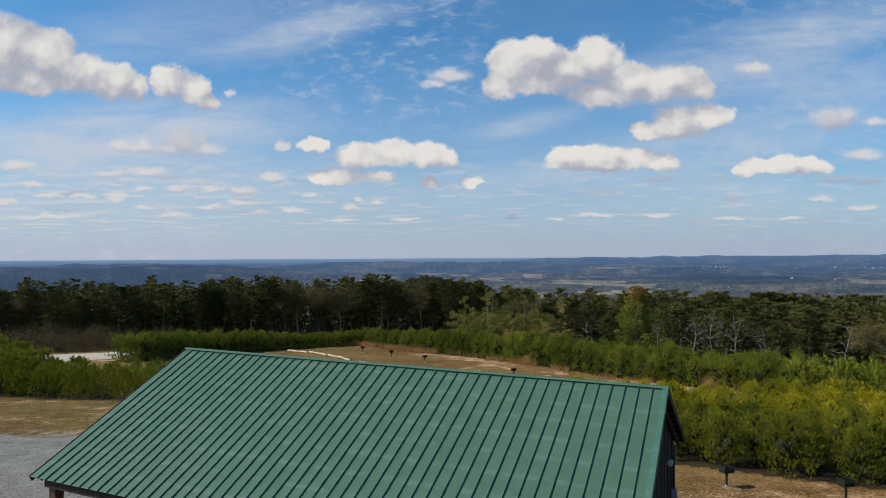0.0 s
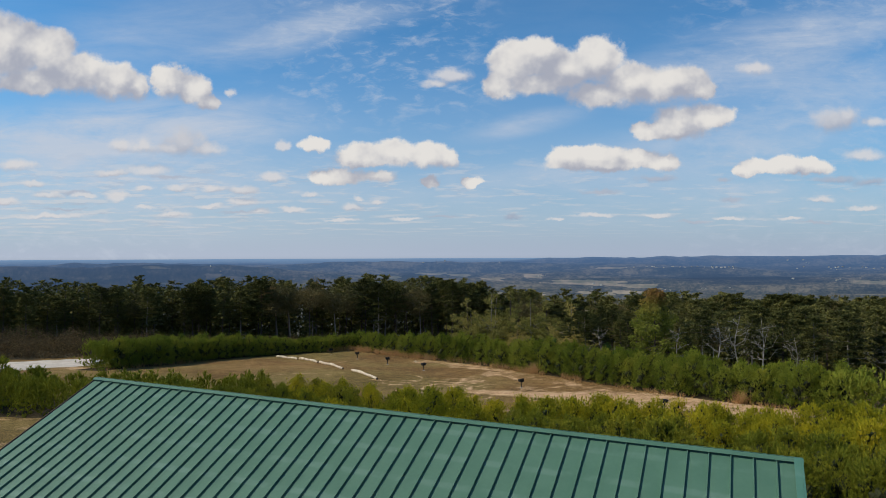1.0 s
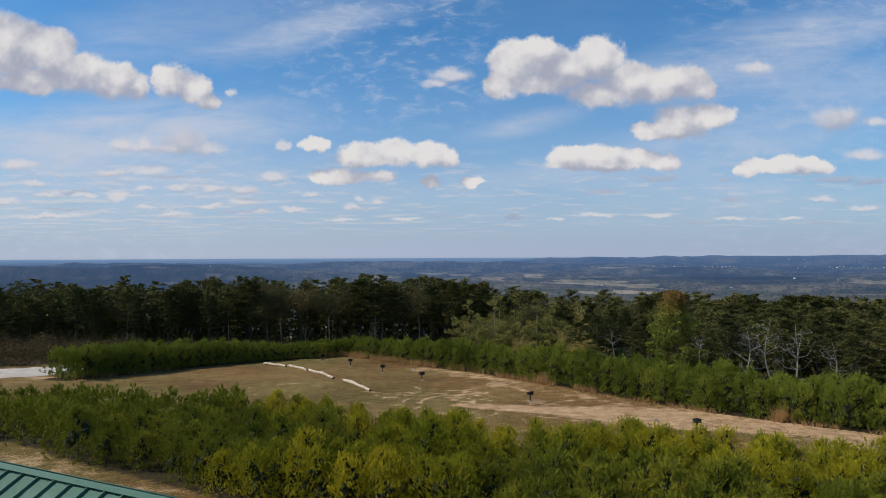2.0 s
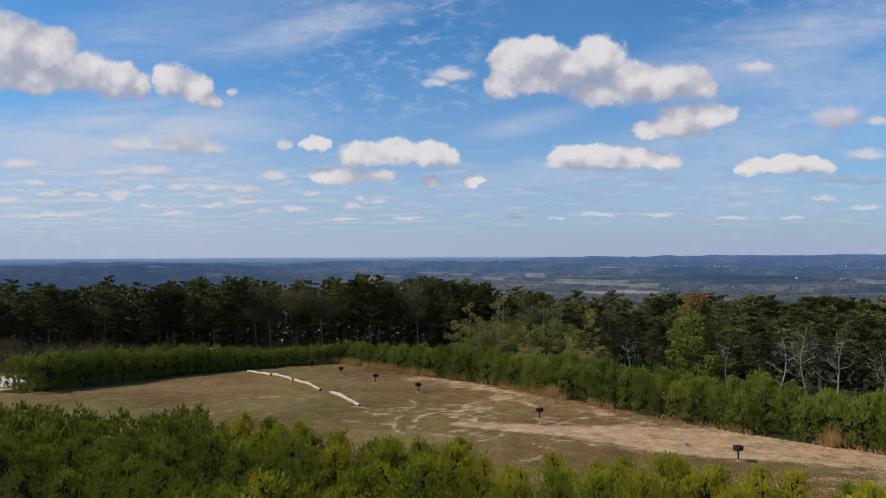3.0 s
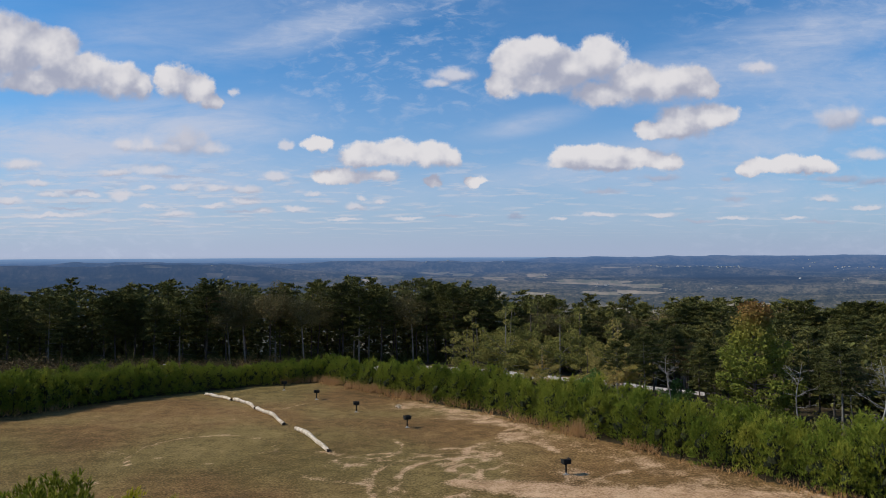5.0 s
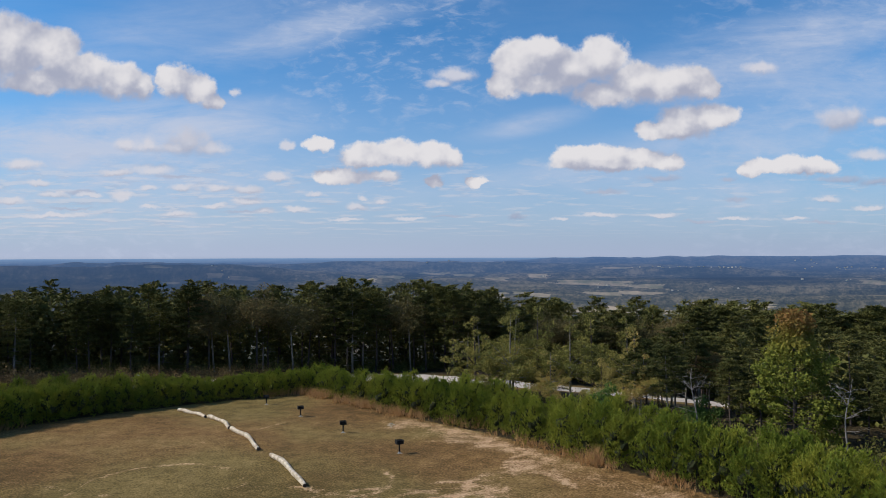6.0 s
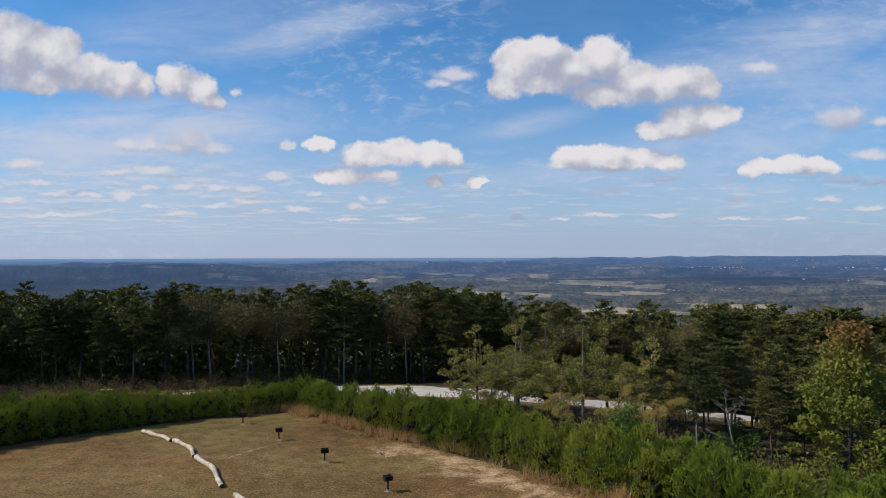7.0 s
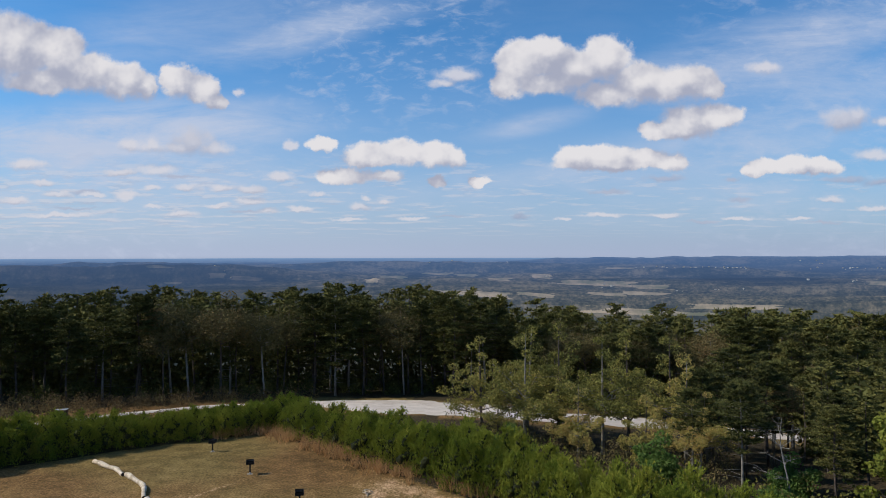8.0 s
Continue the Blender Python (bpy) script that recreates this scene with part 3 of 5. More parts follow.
def ground_z(x, y):
    x, y = np.asarray(x, float), np.asarray(y, float)
    z = sum(np.interp(y + d, LAND_Y, LAND_Z) for d in (-3, 0, 3)) / 3
    z = z - (0.008 * np.clip(x, -60, 60) + 0.030 * np.clip(x + 30, -30, 0) + 0.10) * np.clip((y - 30) / 30, 0, 1)
    z = z - 0.13 * np.clip(x - 6, 0, 60) * np.clip((y - 88) / 26, 0, 1)
    z = z - 0.28 * np.clip(np.abs(x) - 110, 0, 420)
    near = np.clip((160 - np.hypot(x, y - 60)) / 60, 0, 1)
    z = z + near * (0.22 * (value_noise(x, y, 0.13, 3) - 0.5) + 0.07 * (value_noise(x, y, 0.7, 5) - 0.5))
    return np.maximum(z, -134)


def on_ground(x, y, up=0.0, turn=0.0, size=1.0):
    return pose(x, y, float(ground_z(x, y)) + up, 0, 0, turn) @ Matrix.Diagonal((size, size, size, 1))


def polyline_distance(x, y, line):
    """How far points lie from a polyline, and on which part of it (0 to 1)."""
    best, along = np.full(np.shape(x), 1e9), np.zeros(np.shape(x))
    for k, ((ax, ay), (bx, by)) in enumerate(zip(line, line[1:])):
        dx, dy = bx - ax, by - ay
        t = np.clip(((x - ax) * dx + (y - ay) * dy) / (dx * dx + dy * dy), 0, 1)
        d = np.hypot(x - ax - t * dx, y - ay - t * dy)
        along = np.where(d < best, (k + t) / (len(line) - 1), along)
        best = np.minimum(best, d)
    return best, along


def inside(x, y, ring):
    x, y = np.asarray(x, float), np.asarray(y, float)
    hit = np.zeros(np.shape(x), bool)
    for (ax, ay), (bx, by) in zip(ring, ring[1:] + ring[:1]):
        if ay != by:
            hit ^= ((ay > y) != (by > y)) & (x < (bx - ax) * (y - ay) / (by - ay) + ax)
    return hit


# plan of the clearing: hedges, thicket, road and woods
HEDGE_RIGHT = [(-13.5, 101.8), (-4.3, 92.0), (3.4, 84.4), (9.0, 76.3), (14.7, 69.9), (20.0, 63.1), (26.4, 56.9), (36, 47.6), (52, 34.5)]
HEDGE_LEFT = [(-36.0, 75.6), (-33.0, 79.4), (-30.2, 85.8), (-25.6, 91.2), (-21.8, 95.2), (-13.6, 100.6), (-10.5, 102.6)]
THICKET_LEFT = [(-62, 57), (-35.2, 53.0), (-25.4, 51.6), (-15, 44.2), (-5, 37.2), (3.2, 33.4), (3.0, 44.0), (2.8, 48.4), (0.4, 49.6), (-3.5, 51.9), (-6.8, 53.6), (-11.8, 57.0), (-16, 58.4), (-21, 58.6), (-34, 62), (-43, 65), (-47, 72), (-56, 76), (-70, 70)]
THICKET_RIGHT = [(3.0, 33.4), (10.4, 29.8), (17.0, 26.2), (31, 17.5), (52, 12), (56, 26), (36, 36.5), (27, 40.5), (21, 42), (16.3, 41.2), (13.1, 43.2), (10.8, 45.8), (7.6, 46.8), (4.4, 47.4), (4.0, 44.0)]
ROAD = [(-95, 36), (-60, 62), (-45.3, 77.0), (-40.5, 83.3), (-37.4, 91), (-33.6, 99), (-30.0, 105), (-25, 110), (-17.5, 114.6), (-10, 115.6), (-4, 114.6), (4, 112.8), (11, 113.2), (19, 116.8), (28, 120), (42, 124), (64, 126)]
ROAD_HALF = [3.6, 3.8, 3.8, 3.6, 2.6, 1.5, 0.8, 0.6, 0.8, 3.0, 5.6, 5.0, 4.2, 3.4, 3.0, 3.0, 3.0]


def make_ground():
    def steps(dense_lo, dense_hi, fine, mid_lo, mid_hi, mid):
        inner = np.arange(dense_lo, dense_hi + fine, fine)
        a, b = np.arange(mid_lo, dense_lo, mid), np.arange(dense_hi + mid, mid_hi, mid)
        far = np.array([620, 900, 1500, 2600, 4900.0])
        return np.concatenate([-far[::-1], np.linspace(-560, mid_lo - 10, 22), a, inner, b, np.linspace(mid_hi + 10, 560, 22), far])
    xs, ys = steps(-44, 32, 0.36, -110, 90, 2.0), steps(22, 104, 0.36, -20, 170, 2.0)
    x, y = np.meshgrid(xs, ys)
    z = np.where((np.abs(x) > 600) | (np.abs(y) > 600), -136, ground_z(x, y))
    verts = np.stack([x, y, z], -1).reshape(-1, 3)
    i = (np.arange(len(ys) - 1)[:, None] * len(xs) + np.arange(len(xs) - 1)[None]).ravel()
    faces = np.stack([i, i + 1, i + 1 + len(xs), i + len(xs)], 1)
    me = bpy.data.meshes.new("ground")
    me.vertices.add(len(verts))
    me.vertices.foreach_set("co", verts.ravel())
    me.loops.add(faces.size)
    me.loops.foreach_set("vertex_index", faces.ravel().astype(np.int32))
    me.polygons.add(len(faces))
    me.polygons.foreach_set("loop_start", np.arange(0, faces.size, 4, dtype=np.int32))
    me.update(calc_edges=True)
    me.polygons.foreach_set("use_smooth", np.ones(len(faces), dtype=bool))
    # cover: bare soil, gravel, woodland litter
    X, Y = verts[:, 0], verts[:, 1]
    n1, n2 = value_noise(X, Y, 0.22, 1), value_noise(X, Y, 0.9, 2)
    d, along = polyline_distance(X, Y, [(31, 50), (24.0, 56.0), (20.5, 58.2), (17.0, 60.2), (13.5, 62.0), (10.6, 63.2), (7.3, 64.4), (4.2, 65.2), (1.2, 65.9)])
    soil = np.clip(1.25 - d / (np.interp(along, [0, 0.25, 0.5, 0.7, 1.0], [4.4, 4.6, 4.0, 2.2, 0.7]) * (0.72 + 0.7 * n1)), 0, 0.80)
    d, along = polyline_distance(X, Y, [(22.0, 60.0), (17.5, 63.6), (13.0, 68.4), (9.0, 73.2), (5.0, 79.0), (1.5, 84), (-2.0, 88.0)])
    soil = np.maximum(soil, np.clip(1.2 - d / (1.6 + 2.4 * n1), 0, 1) * (0.30 + 0.36 * n2))
    for cx, cy, w in ((7.5, 67.2, 1.5), (3.0, 71.2, 1.2), (0.8, 69.3, 1.0), (5.2, 75.6, 1.8), (-2.8, 86.2, 1.0), (-26.5, 67.5, 1.6)):
        soil = np.maximum(soil, np.clip(0.95 - np.hypot(X - cx, (Y - cy) * 0.9) / w * (0.6 + 0.8 * n2), 0, 0.62))
    for cx, cy, r, a0, a1, w in ((1.0, 70.9, 1.9, 250, 500, 0.22), (1.4, 70.6, 2.7, 300, 440, 0.16), (-4.6, 70.0, 1.3, 180, 300, 0.2), (-2.2, 66.8, 3.2, 10, 170, 0.16), (-2.0, 67.0, 4.5, 300, 480, 0.15), (2.6, 66.3, 4.6, 60, 250, 0.20), (2.4, 66.0, 5.9, 80, 230, 0.16), (4.6, 71.6, 2.8, 0, 200, 0.22), (-4.5, 72.5, 2.4, 200, 420, 0.13), (6.5, 76.0, 2.2, 0, 180, 0.2), (-8, 66, 5.5, 20, 120, 0.12), (-14, 71, 4.2, 0, 220, 0.12), (11.5, 64.5, 3.6, 100, 300, 0.2)):
        ang = (np.degrees(np.arctan2(Y - cy, X - cx)) - a0) % 360
        ring = np.clip(1.3 - np.abs(np.hypot(X - cx, Y - cy) - r) / (w * 1.7), 0, 1) * (ang < (a1 - a0))
        soil = np.maximum(soil, ring * (0.40 + 0.40 * n2))
    scuffs = np.random.default_rng(91)
    for _ in range(46):
        cx, cy, rad = scuffs.normal(5.5, 5.0), scuffs.normal(66.0, 4.0), scuffs.uniform(1.2, 6.0)
        ang = (np.degrees(np.arctan2(Y - cy, X - cx)) - scuffs.uniform(0, 360)) % 360
        ring = np.clip(1.25 - np.abs(np.hypot(X - cx, Y - cy) - rad) / 0.26, 0, 1) * (ang < scuffs.uniform(30, 110))
        soil = np.maximum(soil, ring * scuffs.uniform(0.25, 0.7) * (0.5 + 0.7 * n2))
    for line in ([(-17.5, 76.5), (-14, 82.5), (-11, 88.5), (-9.5, 90.5)], [(-30, 66), (-20, 65), (-8, 66.5), (4, 63)], [(-26, 73), (-12, 68.5), (0, 64)]):
        d, _ = polyline_distance(X, Y, line)
        soil = np.maximum(soil, np.clip(1.2 - d / 0.30, 0, 1) * (0.22 + 0.34 * n2))
    n3 = value_noise(X * 0.45, Y, 0.6, 12)
    soil = np.where(Y < 52, np.maximum(soil, np.clip(0.80 * n3 - 0.16, 0, 0.42)), soil)
    soil = np.maximum(soil, np.clip(0.9 - np.hypot((X + 38.5) / 1.6, Y - 77.0) / 2.4, 0, 0.7))
    d, _ = polyline_distance(X, Y, ROAD)
    gravel = np.clip(0.5 + (38.2 - Y + 2.5 * (n1 - 0.5)) / 4.0, 0, 0.85) * np.clip(0.5 + (-11.5 - X + 5.0 * (n1 - 0.5)) / 2.6, 0, 1)
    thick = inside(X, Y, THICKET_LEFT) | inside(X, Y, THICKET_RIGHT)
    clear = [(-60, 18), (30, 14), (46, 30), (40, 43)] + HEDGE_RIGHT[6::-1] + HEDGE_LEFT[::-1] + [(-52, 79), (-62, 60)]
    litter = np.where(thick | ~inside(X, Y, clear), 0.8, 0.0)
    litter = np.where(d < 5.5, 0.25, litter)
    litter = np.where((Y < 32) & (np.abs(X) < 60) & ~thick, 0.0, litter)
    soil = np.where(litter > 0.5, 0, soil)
    rgba = np.stack([soil, gravel, litter, np.ones_like(soil)], 1).astype(np.float32)
    me.attributes.new("cover", "FLOAT_COLOR", "POINT").data.foreach_set("color", rgba.ravel())
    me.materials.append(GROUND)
    tagged(new("ground", me), "mown dry grass clearing with bare sandy soil patches", "ground", kind="structure")


make_ground()


def make_road():
    line = [Vector(p) for p in ROAD]
    pts, half = [], []
    for k in range(len(line) - 1):
        a, b, c, d = line[max(k - 1, 0)], line[k], line[k + 1], line[min(k + 2, len(line) - 1)]
        for s in range(8):
            t = s / 8
            pts.append(0.5 * ((2 * b) + (c - a) * t + (2 * a - 5 * b + 4 * c - d) * t * t + (3 * b - a - 3 * c + d) * t ** 3))
            half.append(ROAD_HALF[k] * (1 - t) + ROAD_HALF[k + 1] * t)
    verts, faces, across = [], [], 9
    for i, p in enumerate(pts):
        d = (pts[min(i + 1, len(pts) - 1)] - pts[max(i - 1, 0)]).normalized()
        side = Vector((d.y, -d.x))
        for j in range(across):
            s = 2 * j / (across - 1) - 1
            w = half[i] * (1 + (0.07 * math.sin(i * 1.9 + 3 * s) + 0.05 * math.sin(i * 4.3)) * abs(s))
            q = p + side * s * w
            low = -0.12 if abs(s) == 1 else 0.07 + 0.05 * (1 - s * s)
            verts.append((q.x, q.y, float(ground_z(q.x, q.y)) + low))
        if i:
            for j in range(across - 1):
                a = (i - 1) * across + j
                faces.append((a, a + across, a + across + 1, a + 1))
    tagged(new("road", mesh("road", verts, faces, [GRAVEL], smooth=True)), "pale crushed limestone gravel road round the clearing", "road", kind="structure")


make_road()


# ---- far valley ----
VALLEY_R = [480, 900, 1200, 1500, 2000, 2500, 3000, 3500, 4000, 4500, 4880]
VALLEY_Z = [-135, -122, -119, -117, -111, -102, -90, -76, -59, -38, -17]
# farm fields: degrees to the right of straight ahead, metres out, half-widths along and across the view
FIELDS_NEAR = [(11.9, 2635, 125, 92), (16.6, 2474, 60, 80), (12.7, 2150, 66, 66), (16.0, 2185, 57, 60), (22.1, 1725, 92, 62), (17.2, 1568, 130, 66), (2.0, 2000, 92, 70), (7.1, 2018, 48, 60), (32.6, 2697, 58, 100)]
FIELDS_FAR = [(14.3, 3536, 80, 61), (28.1, 4554, 60, 112), (4.0, 2864, 55, 130), (1.3, 3280, 60, 110), (-1.1, 3419, 65, 100), (3.1, 4267, 54, 162), (4.7, 4150, 150, 80), (7.7, 3058, 37, 120), (-5.0, 3008, 59, 150), (-6.6, 2670, 25, 160), (-23.3, 3143, 53, 30), (-19.1, 2981, 34, 50), (-17.0, 2914, 62, 56), (-23.4, 2414, 84, 60), (-22.4, 2839, 26, 26)]


def valley_z(x, y):
    r, a = np.hypot(x, y), np.degrees(np.arctan2(x, y))
    z = np.interp(r, VALLEY_R, VALLEY_Z)
    hills = 12 * (value_noise(x, y, 1 / 900, 11) - 0.5) + 26 * (value_noise(x, y, 1 / 520, 12) - 0.5) + 9 * (value_noise(x, y, 1 / 170, 13) - 0.5)
    z = z + hills * np.interp(r, [900, 2200, 3200, 4200, 4600, 4880], [0.5, 1.0, 1.2, 1.1, 0.6, 0.2])
    for far, a0, a1, crest, deep in ((3250, -46, -13, -38, 260), (3900, -33, -17, -30, 200), (3950, -13, 10, -31, 260), (4480, 7, 26, -9, 260), (4480, 23, 44, 1, 260), (3500, 14, 27, -56, 200), (2700, -12, 4, -88, 160)):
        side = 1 / (1 + np.exp(-(a - a0) / 1.6)) / (1 + np.exp((a - a1) / 1.6))
        wave = 11 * (value_noise(a * 0.55, a * 0 + far, 1.0, 17) - 0.5) + 5 * (value_noise(a * 1.9, a * 0 + far, 1.0, 18) - 0.5)
        z = z + np.maximum(crest + wave - z, 0) * side * np.exp(-((r - far) / deep) ** 2)
    return z


def make_valley():
    az = np.concatenate([np.linspace(-180, -42, 24)[:-1], np.linspace(-42, 42, 620), np.linspace(42, 180, 24)[1:]])
    rr = np.concatenate([[480, 700, 1000], np.linspace(1150, 3000, 90), np.linspace(3025, 4880, 50)])
    a, r = np.meshgrid(np.radians(az), rr)
    x, y = r * np.sin(a), r * np.cos(a)
    z = valley_z(x, y)
    verts = np.stack([x, y, z], -1).reshape(-1, 3)
    i = (np.arange(len(rr) - 1)[:, None] * len(az) + np.arange(len(az) - 1)[None]).ravel()
    faces = np.stack([i, i + 1, i + 1 + len(az), i + len(az)], 1)
    me = bpy.data.meshes.new("backdrop")
    me.vertices.add(len(verts))
    me.vertices.foreach_set("co", verts.ravel())
    me.loops.add(faces.size)
    me.loops.foreach_set("vertex_index", faces.ravel().astype(np.int32))
    me.polygons.add(len(faces))
    me.polygons.foreach_set("loop_start", np.arange(0, faces.size, 4, dtype=np.int32))
    me.update(calc_edges=True)
    me.polygons.foreach_set("use_smooth", np.ones(len(faces), dtype=bool))
    X, Y = verts[:, 0], verts[:, 1]
    A, R = np.degrees(np.arctan2(X, Y)), np.hypot(X, Y)
    field = np.zeros(len(X))
    for fa, fr, w, deep in FIELDS_NEAR + FIELDS_FAR:
        e = np.maximum(np.abs(np.radians(A - fa) * fr) / w, np.abs(R - fr + 0.25 * np.radians(A - fa) * fr) / deep)
        e = e + 0.6 * (value_noise(X, Y, 1 / 70, 21) - 0.5) + 0.5 * (value_noise(X, Y, 1 / 28, 25) - 0.5)
        field = np.maximum(field, np.clip(1.5 - e, 0, 1))
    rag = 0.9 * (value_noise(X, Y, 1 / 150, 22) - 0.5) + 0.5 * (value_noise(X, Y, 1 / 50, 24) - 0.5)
    # cloud shadows painted as two dark patches on the right of the valley
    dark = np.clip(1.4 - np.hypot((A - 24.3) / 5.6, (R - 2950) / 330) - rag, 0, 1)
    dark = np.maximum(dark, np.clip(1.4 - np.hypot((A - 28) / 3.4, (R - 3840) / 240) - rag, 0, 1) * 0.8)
    # the left of the valley is coloured darker as well
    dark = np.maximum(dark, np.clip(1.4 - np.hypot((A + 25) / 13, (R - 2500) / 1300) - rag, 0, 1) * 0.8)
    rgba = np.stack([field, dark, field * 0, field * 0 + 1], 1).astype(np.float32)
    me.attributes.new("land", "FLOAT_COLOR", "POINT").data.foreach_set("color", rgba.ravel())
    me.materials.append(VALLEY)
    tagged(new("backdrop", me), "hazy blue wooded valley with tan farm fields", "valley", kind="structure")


make_valley()


# ---- pavilion ----
RIDGE_MID, RIDGE_TURN, HALF_LONG, RUN, RIDGE_Z, PITCH = (-1.73, 20.14), -24.33, 8.06, 5.65, 5.87, 0.49


def make_pavilion():
    base = float(ground_z(*RIDGE_MID)) - 0.02
    pav = thing("pavilion", pose(*RIDGE_MID, base, 0, 0.4, RIDGE_TURN), "open picnic pavilion with green ribbed metal roof and brown timber posts", "pavilion")
    top = RIDGE_Z - base
    eave = top - RUN * PITCH
    slope = math.hypot(RUN, RUN * PITCH)
    tilt = math.degrees(math.atan(PITCH))
    part("slab", boxes("slab", CONCRETE, ((-7.75, -5.6, -0.15), (8.3, 5.6, 0.10)), bevel=0.02), pav)
    # timber frame
    post = boxes("post", POST, ((-0.13, -0.13, 0.1), (0.13, 0.13, eave - 0.02)))
    for x in (-7.45, -3.7, 0.0, 3.7, 7.45):
        for y in (-5.3, 5.3):
            part("post", post, pav, at=pose(x, y, 0))
    beam = boxes("beam", TIMBER, ((-7.62, -0.05, -0.14), (7.62, 0.05, 0.14)))
    for y in (-5.3, 5.3):
        for dy in (-0.185, 0.185):
            part("beam", beam, pav, at=pose(0, y + dy, eave - 0.12))
    tie = boxes("tie_beam", TIMBER, ((-0.06, -5.1, -0.12), (0.06, 5.1, 0.12)))
    for x in (-3.7, 0.0, 3.7):
        part("tie_beam", tie, pav, at=pose(x, 0, eave - 0.12))
    rafter = boxes("rafter", TIMBER, ((-0.04, 0.0, -0.20), (0.04, slope - 0.12, -0.075)))
    for x in np.linspace(-7.85, 7.85, 15):
        part("rafter", rafter, pav, at=pose(x, 0, top - 0.02, -tilt))
        part("rafter", rafter, pav, at=pose(x, 0, top - 0.02) @ pose(0, 0, 0, 0, 0, 180) @ pose(0, 0, 0, -tilt))
    purlin = boxes("purlin", TIMBER, ((-HALF_LONG + 0.03, -0.045, -0.07), (HALF_LONG - 0.03, 0.045, -0.012)))
    for s in np.linspace(0.25, slope - 0.12, 10):
        for turn in (0, 180):
            part("purlin", purlin, pav, at=pose(0, 0, top, 0, 0, turn) @ pose(0, 0, 0, -tilt) @ pose(0, s, -0.006))
    # gable walls of dark boards, cut to the slope; the eastern one reaches the slab
    for x, foot in ((-7.35, eave - 0.10), (7.72, 0.11)):
        bm = bmesh.new()
        shoulder = top - 0.30 - 5.3 * PITCH
        edge = [(-5.3, foot), (5.3, foot), (5.3, shoulder), (0, top - 0.30), (-5.3, shoulder)]
        a = [bm.verts.new((x - 0.04, y, z)) for y, z in edge]
        b = [bm.verts.new((x + 0.04, y, z)) for y, z in edge]
        bm.faces.new(a), bm.faces.new(b[::-1])
        for k in range(5):
            bm.faces.new((a[k], b[k], b[(k + 1) % 5], a[(k + 1) % 5]))
        wall = part("gable_wall", bm_mesh("gable_wall", bm, [SIDING]), pav, "dark brown gable wall")
        for y in np.arange(-5.0, 5.1, 0.4):
            high = top - 0.34 - abs(y) * PITCH
            part("batten", boxes("batten", SIDING, ((x + min(0, math.copysign(0.06, x)), y - 0.02, foot + 0.02), (x + max(0, math.copysign(0.06, x)), y + 0.02, high)), bevel=0.003), wall)
    # roof: one ribbed panel after another on both slopes
    count = 48
    wide = 2 * HALF_LONG / count
    prof = [(0.0, 0.0), (0.004, 0.040), (0.020, 0.040), (0.024, 0.0), (wide, 0.0)]
    verts, faces = [], []
    for y in (0.0, slope):
        for x, z in prof:
            verts.append((x, y, z))
        for x, z in prof:
            verts.append((x, y, z - 0.006))
    n = len(prof)
    for k in range(n - 1):
        faces.append((k, k + 1, k + 1 + 2 * n, k + 2 * n))
        faces.append((k + n, k + 3 * n, k + 3 * n + 1, k + n + 1))
        faces.append((k + 2 * n, k + 2 * n + 1, k + 3 * n + 1, k + 3 * n))
    panel = mesh("roof_panel", verts, faces, [ROOF])
    roof = part("roof", boxes("ridge_cap", ROOF, ((-HALF_LONG - 0.04, 0.0, 0.043), (HALF_LONG + 0.04, 0.10, 0.053), pose(0, 0, 0, -tilt)), ((-HALF_LONG - 0.04, 0.0, 0.043), (HALF_LONG + 0.04, 0.10, 0.053), pose(0, 0, 0, 0, 0, 180) @ pose(0, 0, 0, -tilt)), bevel=0.002), pav, "green ribbed metal roof", at=pose(0, 0, top))
    for k in range(count):
        part("roof_panel", panel, roof, at=pose(0, 0, 0, 0, 0, 180) @ pose(0, 0, 0, -tilt) @ pose(-HALF_LONG + k * wide, 0, 0))
        part("roof_panel", panel, roof, at=pose(0, 0, 0, -tilt) @ pose(-HALF_LONG + k * wide, 0, 0))
    trim = boxes("gable_trim", TRIM, ((-0.02, 0.0, -0.14), (0.012, slope, 0.055)), ((-0.12, 0.0, 0.050), (-0.02, slope, 0.058)), bevel=0.002)
    slim = boxes("gable_trim", TIMBER, ((-0.02, 0.0, -0.16), (0.012, slope, 0.02)), bevel=0.002)
    for turn in (0, 180):
        for x in (-1, 1):
            m = pose(0, 0, 0, 0, 0, turn) @ pose(0, 0, 0, -tilt)
            flip = Matrix.Diagonal((x, 1, 1, 1))
            part("gable_trim", trim if x < 0 and turn == 180 else slim, roof, at=m @ pose(x * (HALF_LONG + 0.02), 0, 0) @ flip)
    # meter, conduit and lamp at the gable end
    box = part("meter_box", boxes("meter_box", BOX, ((-0.07, -0.15, 1.15), (0.09, 0.15, 1.62)), bevel=0.02), pav, "grey electric meter box", at=pose(7.88, 3.75, 0.45))
    v, f = tubes([[((0, 0, 1.62), 0.025), ((0, 0, eave - 0.5), 0.025)], [((0, 0.06, -0.4), 0.022), ((0, 0.06, 1.15), 0.022)]], 8)
    part("conduit", mesh("conduit", v, f, [IRON]), box, "black conduit")
    part("wall_lamp", boxes("wall_lamp", WHITE, ((0, -0.12, -0.10), (0.16, 0.12, 0.06)), bevel=0.03), pav, "small white wall lamp", at=pose(7.76, 3.05, 3.1 - base))


make_pavilion()


